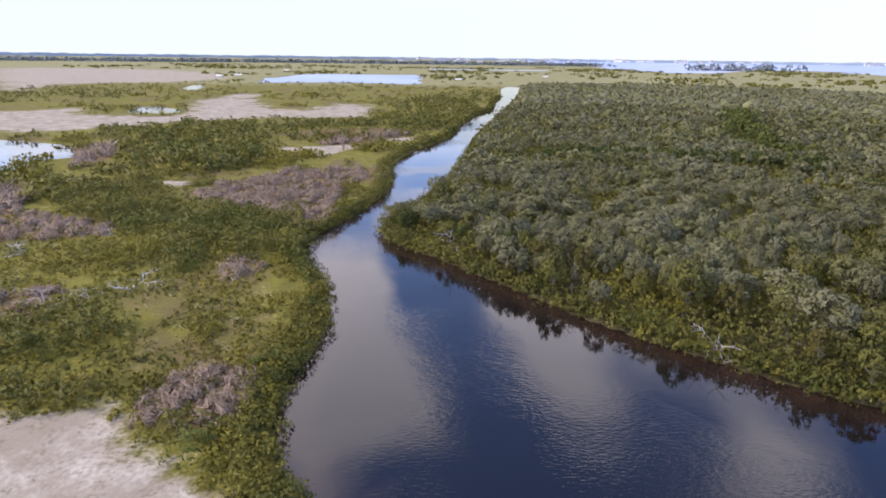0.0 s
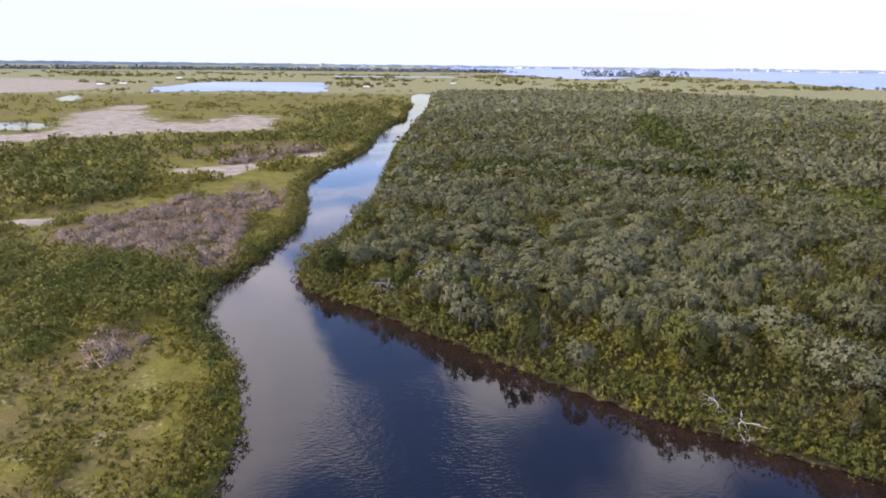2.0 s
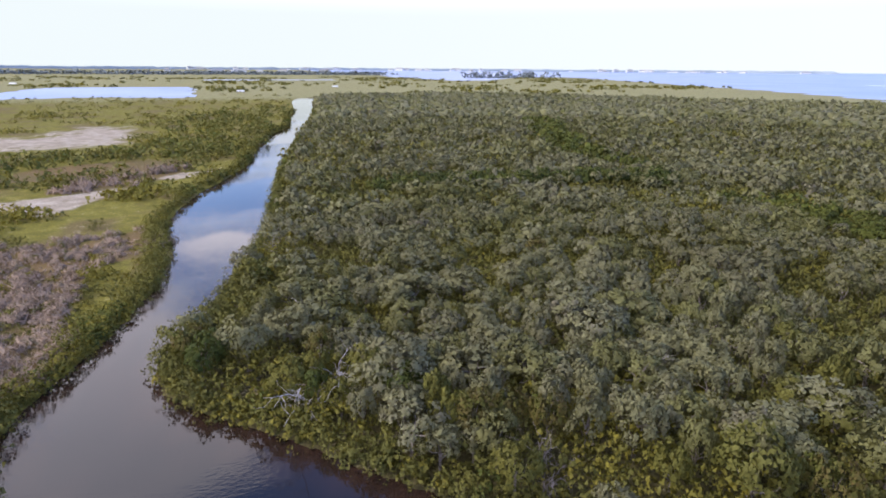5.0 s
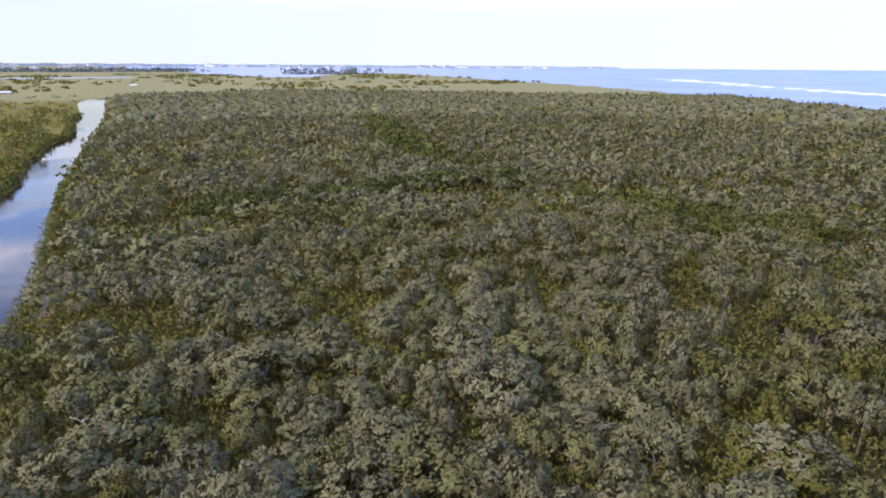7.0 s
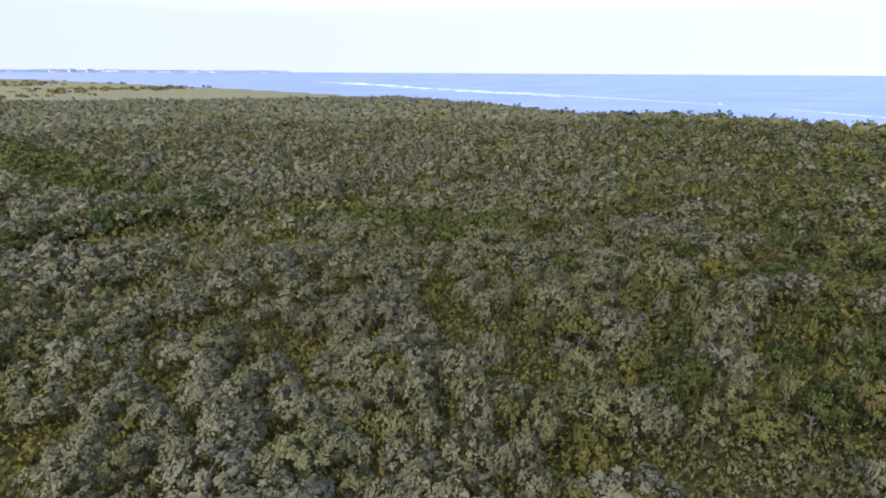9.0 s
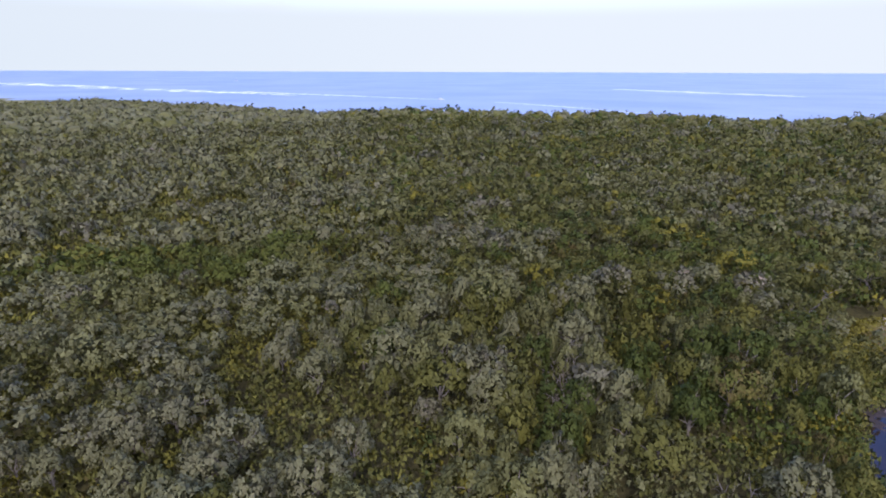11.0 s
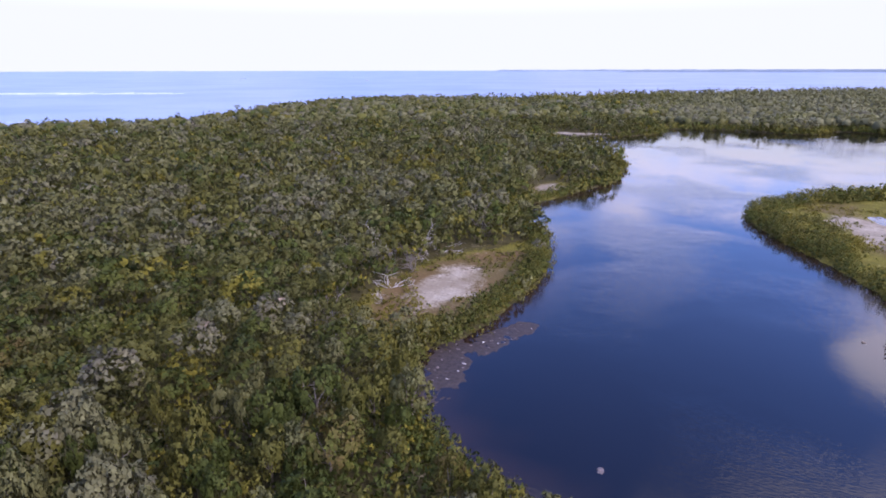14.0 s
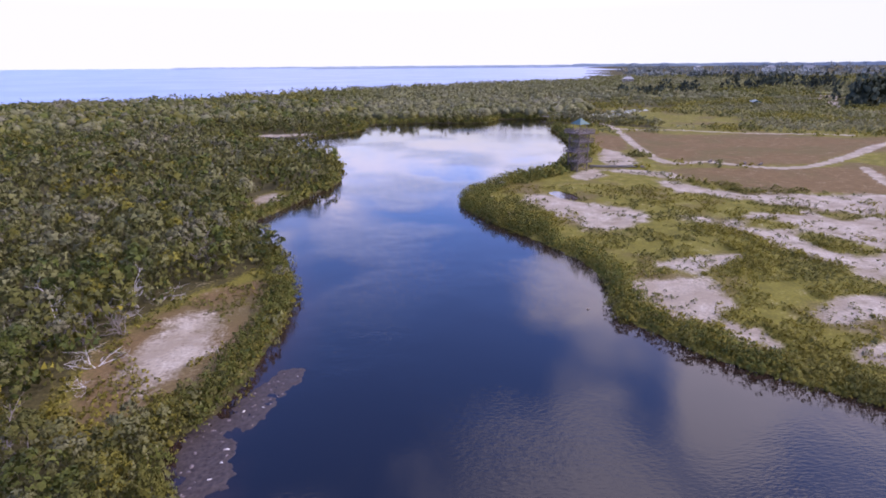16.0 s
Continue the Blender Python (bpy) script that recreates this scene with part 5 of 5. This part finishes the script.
v, t, h = leaves(x, y, ground_z(x, y), g.uniform(4, 9, len(x)), g.uniform(1.0, 2.6, len(x)), g.uniform(0.60, 0.69, len(x)), 6, 5, 3.0, 0.0, 0.0, 102, 0.3)
put("northern_scrub", mesh_of("northern_scrub", v, t, h), LEAF, kind="stuff", label="low yellow-olive bushes on pale open marsh", category="shrub")
# hazy woods on the land to the south-west, out to the horizon
n = 420
a, q = np.radians(g.uniform(203, 262, n)), 1250 + 2900 * g.random(n) ** 1.3
woods("far_woods", q * np.sin(a), q * np.cos(a), g.uniform(14, 26, n), g.uniform(6, 14, n) * (1 + q / 5000), 105, "hazy low woods far to the south-west", 12, 10, 4.0, HAZE_TINTED_WOODS)
# wooded islet at the end of the northern spit
n = 40
x, y = 1000 + g.uniform(-170, 170, n), 1900 + g.normal(0, 25, n)
woods("far_woods", x, y, g.uniform(12, 20, n), g.uniform(14, 26, n), 103, "dark trees on a spit in the bay", 10, 6, 6.0, HAZE_TINTED_WOODS)

# blue-grey of the distant land: air haze painted into the base colour
HAZE_TINTED_SHORE = plain_material("haze_tinted_shore", (0.24, 0.29, 0.34), (0.33, 0.38, 0.42), 0.004, 0.9, 0.0)


def far_shore(a0, a1, radius, height, seed, label):
    """A low uneven strip of wooded land between two bearings (degrees clockwise from north)."""
    n = int(abs(a1 - a0) * 14)
    ang = np.radians(np.linspace(a0, a1, n))
    hh = far_rise(radius, 0.0) + height * (0.7 + 0.5 * grain(np.arange(n) * 1.0, np.zeros(n), 9, seed, 4)) * np.clip(np.minimum(np.arange(n), n - 1 - np.arange(n)) / 12, 0.1, 1)
    v = []
    for a, h in zip(ang, hh):
        for r, z in ((radius, -1), (radius + 15, h), (radius + 120, h), (radius + 150, -1)):
            v.append((r * math.sin(a), r * math.cos(a), z))
    i = np.arange(n - 1)[:, None] * 4 + np.arange(3)[None]
    i = i.ravel()
    put("backdrop", mesh_of("backdrop", v, np.stack([i, i + 4, i + 5, i + 1], -1)), HAZE_TINTED_SHORE, kind="structure", label=label, category="shore")


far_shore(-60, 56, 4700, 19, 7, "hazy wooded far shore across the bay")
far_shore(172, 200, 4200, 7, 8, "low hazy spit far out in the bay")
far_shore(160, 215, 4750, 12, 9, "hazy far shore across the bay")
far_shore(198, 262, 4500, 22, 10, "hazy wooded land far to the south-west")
far = house(30, 20, 9, WHITE, GREYROOF, "white house on the hazy far shore", "house", "far shore houses")
g = np.random.default_rng(104)
spots = [(a, 4640) for a in g.uniform(-5, 55, 46)] + [(a, 3300) for a in g.uniform(-6, 10, 8)] + [(a, 2400) for a in g.uniform(208, 235, 9)]
for i, (a, r) in enumerate(spots):
    s = g.uniform(0.6, 1.9) * (0.45 if r < 3000 else 1.0)
    m = pose(r * math.sin(radians(a)), r * math.cos(radians(a)), float(far_rise(r, 0.0)) + 2, 0, 0, -a + g.uniform(-40, 40)) @ Matrix.Diagonal((s, 1, g.uniform(0.7, 1.6), 1))
    if i:
        copy_thing(far, m)
    else:
        far.matrix_basis = m


# ---- the bay: boats and wakes ----
def motorboat():
    root = tagged(new("motorboat"), "small white motorboat running over the bay", "boat")
    bm = bmesh.new()
    out = [(-3.6, -1.2), (-3.6, 1.2), (1.5, 1.2), (3.8, 0.0), (1.5, -1.2)]
    low = [bm.verts.new((x * 0.92, y * 0.7, -0.2)) for x, y in out]
    top = [bm.verts.new((x, y, 0.9)) for x, y in out]
    bm.faces.new(low)
    bm.faces.new(top[::-1])
    for i in range(5):
        j = (i + 1) % 5
        bm.faces.new((low[i], top[i], top[j], low[j]))
    part("hull", bm, WHITE, root)
    bm = bmesh.new()
    slab(bm, -0.8, 0.7, -0.6, 0.6, 0.9, 2.1)
    part("console", bm, WHITE, root)
    bm = bmesh.new()
    slab(bm, -4.1, -3.6, -0.25, 0.25, 0.1, 1.4)
    part("engine", bm, PINE, root, "dark outboard engine")
    return root


boat = motorboat()
boat.matrix_basis = pose(655, -12, 0.1, 0, 0, -130)


def wake(points, widths, seed, holes, label):
    """A broken trail of white foam on the water."""
    line = rounded(points, 10)
    g = np.random.default_rng(seed)
    v, f = [], []
    w = np.interp(np.linspace(0, 1, len(line)), np.linspace(0, 1, len(widths)), widths)
    for i in range(len(line) - 1):
        a, b = line[i], line[i + 1]
        way = (b - a) / np.linalg.norm(b - a)
        side = np.array([-way[1], way[0]])
        for _ in range(12):
            if g.random() < holes:
                continue
            c = a + (b - a) * g.random() + side * g.normal(0, 0.32) * w[i]
            l, q = np.linalg.norm(b - a) * g.uniform(0.2, 0.5), w[i] * g.uniform(0.08, 0.3)
            k = len(v)
            for s, u in ((-1, 0), (-0.4, 0.8), (0.5, 1), (1, 0), (0.4, -0.9), (-0.5, -0.7)):
                p = c + way * l * s + side * q * u
                v.append((p[0], p[1], 0.05 + 0.012 * (k % 7)))
            f += [(k, k + 1, k + 2), (k, k + 2, k + 3), (k, k + 3, k + 4), (k, k + 4, k + 5)]
    put("boat_wake", mesh_of("boat_wake", v, f), FOAM, kind="stuff", label=label, category="foam")


wake([(658, -8), (720, 55), (800, 140), (900, 250)], (4, 9, 14, 18), 111, 0.12, "thin white wake trailing behind the motorboat")
wake([(770, 160), (860, 250), (1010, 420), (1230, 640), (1450, 920)], (16, 40, 60, 90), 112, 0.62, "wide broken white foam on the bay")
wake([(690, -500), (800, -450), (990, -380)], (22, 50, 30), 113, 0.3, "faint pale streak of foam on the bay")
wake([(430, -140), (524, -104), (600, -60)], (4, 8, 5), 114, 0.4, "faint pale streak of foam on the bay")


def sailboat():
    root = tagged(new("sailboat"), "small white sailboat far out on the bay", "boat", "far boats")
    bm = bmesh.new()
    out = [(-5, -1.5), (-5, 1.5), (2, 1.5), (5.5, 0.0), (2, -1.5)]
    low = [bm.verts.new((x * 0.9, y * 0.6, -0.3)) for x, y in out]
    top = [bm.verts.new((x, y, 1.6)) for x, y in out]
    bm.faces.new(low)
    bm.faces.new(top[::-1])
    for i in range(5):
        j = (i + 1) % 5
        bm.faces.new((low[i], top[i], top[j], low[j]))
    part("hull", bm, WHITE, root)
    bm = bmesh.new()
    beam(bm, (0.5, 0, 1.5), (0.5, 0, 13), 0.2)
    part("mast", bm, WHITE, root)
    bm = bmesh.new()
    beam(bm, (0.4, 0, 2.6), (-4.2, 0, 2.6), 0.35, 0.5)
    part("furled_sail", bm, WHITE, root)
    return root


ship = sailboat()
ship.matrix_basis = pose(1436, -1393, 0, 0, 0, 30)
for x, y, a in ((1362, -1959, 100), (1500, -1480, 10), (1700, 420, 60), (1900, 700, 0), (897, -1312, 45)):
    copy_thing(ship, pose(x, y, 0, 0, 0, a))


# ---- the coast: a palm and dark trees over the beach ----
def palm():
    root = tagged(new("palm_tree"), "slim palm standing above the beach trees", "palm", "palms on the coast")
    v, f = [], []
    tube(v, f, [(0, 0, -0.2), (0.1, 0, 3), (0.3, 0.1, 6), (0.35, 0.1, 8.2)], [0.25, 0.2, 0.17, 0.15], 6)
    put("trunk", mesh_of("trunk", v, f), BARK, root)
    g = np.random.default_rng(121)
    v, f = [], []
    for i in range(18):
        a, up = i * 2.4, g.uniform(-0.2, 1.1)
        way = Vector((math.cos(a), math.sin(a), up)).normalized()
        side = Vector((-math.sin(a), math.cos(a), 0))
        p = Vector((0.35, 0.1, 8.2))
        pts = []
        for k in range(6):
            pts.append(p.copy())
            p = p + way * 0.5
            way = (way + Vector((0, 0, -0.28))).normalized()
        for k in range(5):
            for s in (-1, 1):
                b = len(v)
                drop = Vector((0, 0, -0.25))
                w = 0.55 * math.sin((k + 1) / 6.5 * math.pi)
                v += [tuple(pts[k]), tuple(pts[k + 1]), tuple(pts[k + 1] + side * s * w + drop)]
                f.append((b, b + 1, b + 2))
    put("fronds", mesh_of("fronds", v, f, np.full(len(f), 0.52)), LEAF, root)
    return root


p = palm()
p.matrix_basis = pose(398, 36, gz(398, 36), 0, 0, 0)
copy_thing(p, pose(338, -232, gz(338, -232), 0, 0, 70) @ Matrix.Diagonal((1, 1, 1.05, 1)))
g = np.random.default_rng(122)
for cx, cy, n, s, h in ((412, 44, 7, 5, 8.5), (404, 78, 7, 8, 6.5), (392, 58, 9, 9, 6), (300, -165, 6, 7, 6)):
    x, y = cx + g.normal(0, s * 0.6, n), cy + g.normal(0, s, n)
    x = np.minimum(x, cx)
    woods("beach_trees", x, y, g.uniform(2.5, 4.5, n), h * g.uniform(0.8, 1.1, n), int(cx), "dark dense trees standing over the beach", 22, 9, 1.3)

# ---- litter on the water ----
MUD = plain_material("wet_mud", (0.030, 0.021, 0.019), (0.085, 0.063, 0.057), 2.6, 0.6, 0.5)
g = np.random.default_rng(131)


def lump(sx, sy, sz):
    bm = bmesh.new()
    bmesh.ops.create_icosphere(bm, subdivisions=1, radius=1)
    for vert in bm.verts:
        vert.co *= 1 + g.uniform(-0.3, 0.3)
    bmesh.ops.scale(bm, vec=(sx, sy, sz), verts=bm.verts)
    return bm


# a thin sheet of mud and weed with a ragged rim, just breaking the water
MUD_BAR = [(63.5, 24, 3.2, 6.5, 10), (61, 16.5, 2.2, 5, -20), (58.5, 11.5, 1.5, 3, -30)]
bx, by = np.meshgrid(np.arange(52, 70, 0.22), np.arange(4, 34, 0.22))
rim = patch(bx, by, MUD_BAR, 0.45, 2.6, 61) + 0.5 * (grain(bx, by, 0.7, 62) - 0.5)
bz = 0.03 + 0.10 * (grain(bx, by, 0.6, 63) - 0.42) - 0.10 * np.clip(1 - rim, 0, 1) - 0.12 * np.clip(grain(bx, by, 1.7, 64) - 0.52, 0, 1)
wide_ = bx.shape[1]
jy, jx = np.meshgrid(np.arange(bx.shape[0] - 1), np.arange(wide_ - 1), indexing="ij")
ok = (rim[:-1, :-1] > 0.27) & (water_depth(bx, by)[:-1, :-1] > -0.6)
m0 = (jy * wide_ + jx)[ok]
put("mud_bar", mesh_of("mud_bar", np.stack([bx, by, bz], -1).reshape(-1, 3), np.stack([m0, m0 + 1, m0 + wide_ + 1, m0 + wide_], -1)), MUD, kind="stuff", label="patchy purple-brown mud and weed just breaking the water", category="mud")
pick = np.flatnonzero((rim > 0.8).ravel() & (water_depth(bx, by) > 0.3).ravel())
pick = g.permutation(pick)[:46]
debris_spots = np.column_stack([bx.ravel()[pick], by.ravel()[pick]])
for c in debris_spots:
    me = bpy.data.meshes.new("debris")
    bm = lump(g.uniform(0.06, 0.28), g.uniform(0.06, 0.18), g.uniform(0.04, 0.09))
    bm.to_mesh(me)
    bm.free()
    ob = put("debris", me, STONE if g.random() < 0.94 else DEADWOOD, label="grey lump of debris on the mud bar", category="debris", group="debris on the mud bar")
    ob.matrix_basis = pose(c[0], c[1], 0.04, 0, 0, g.uniform(0, 360))
for x, y, s in ((45, 34, 0.3),):
    bm = bmesh.new()
    bmesh.ops.create_icosphere(bm, subdivisions=2, radius=1)
    for vert in bm.verts:
        vert.co *= 1 + g.uniform(-0.25, 0.25)
    bmesh.ops.scale(bm, vec=(s, s * 1.4, 0.1), verts=bm.verts)
    me = bpy.data.meshes.new("driftwood")
    bm.to_mesh(me)
    bm.free()
    put("driftwood", me, STONE, label="brown clump of driftwood afloat on the lagoon", category="driftwood").matrix_basis = pose(x, y, 0.02)
log_v, log_f = [], []
g = np.random.default_rng(132)
limbs(log_v, log_f, (0, 0, 0.05), (1, 0.2, 0.0), 3.2, 0.14, 2, g, 6, 0.2, 0.0)
put("fallen_branch", mesh_of("fallen_branch", log_v, log_f), BARK, label="dark fallen branch lying in the lagoon by the bank", category="branch").matrix_basis = pose(19.5, -2, 0, 0, 0, 170)
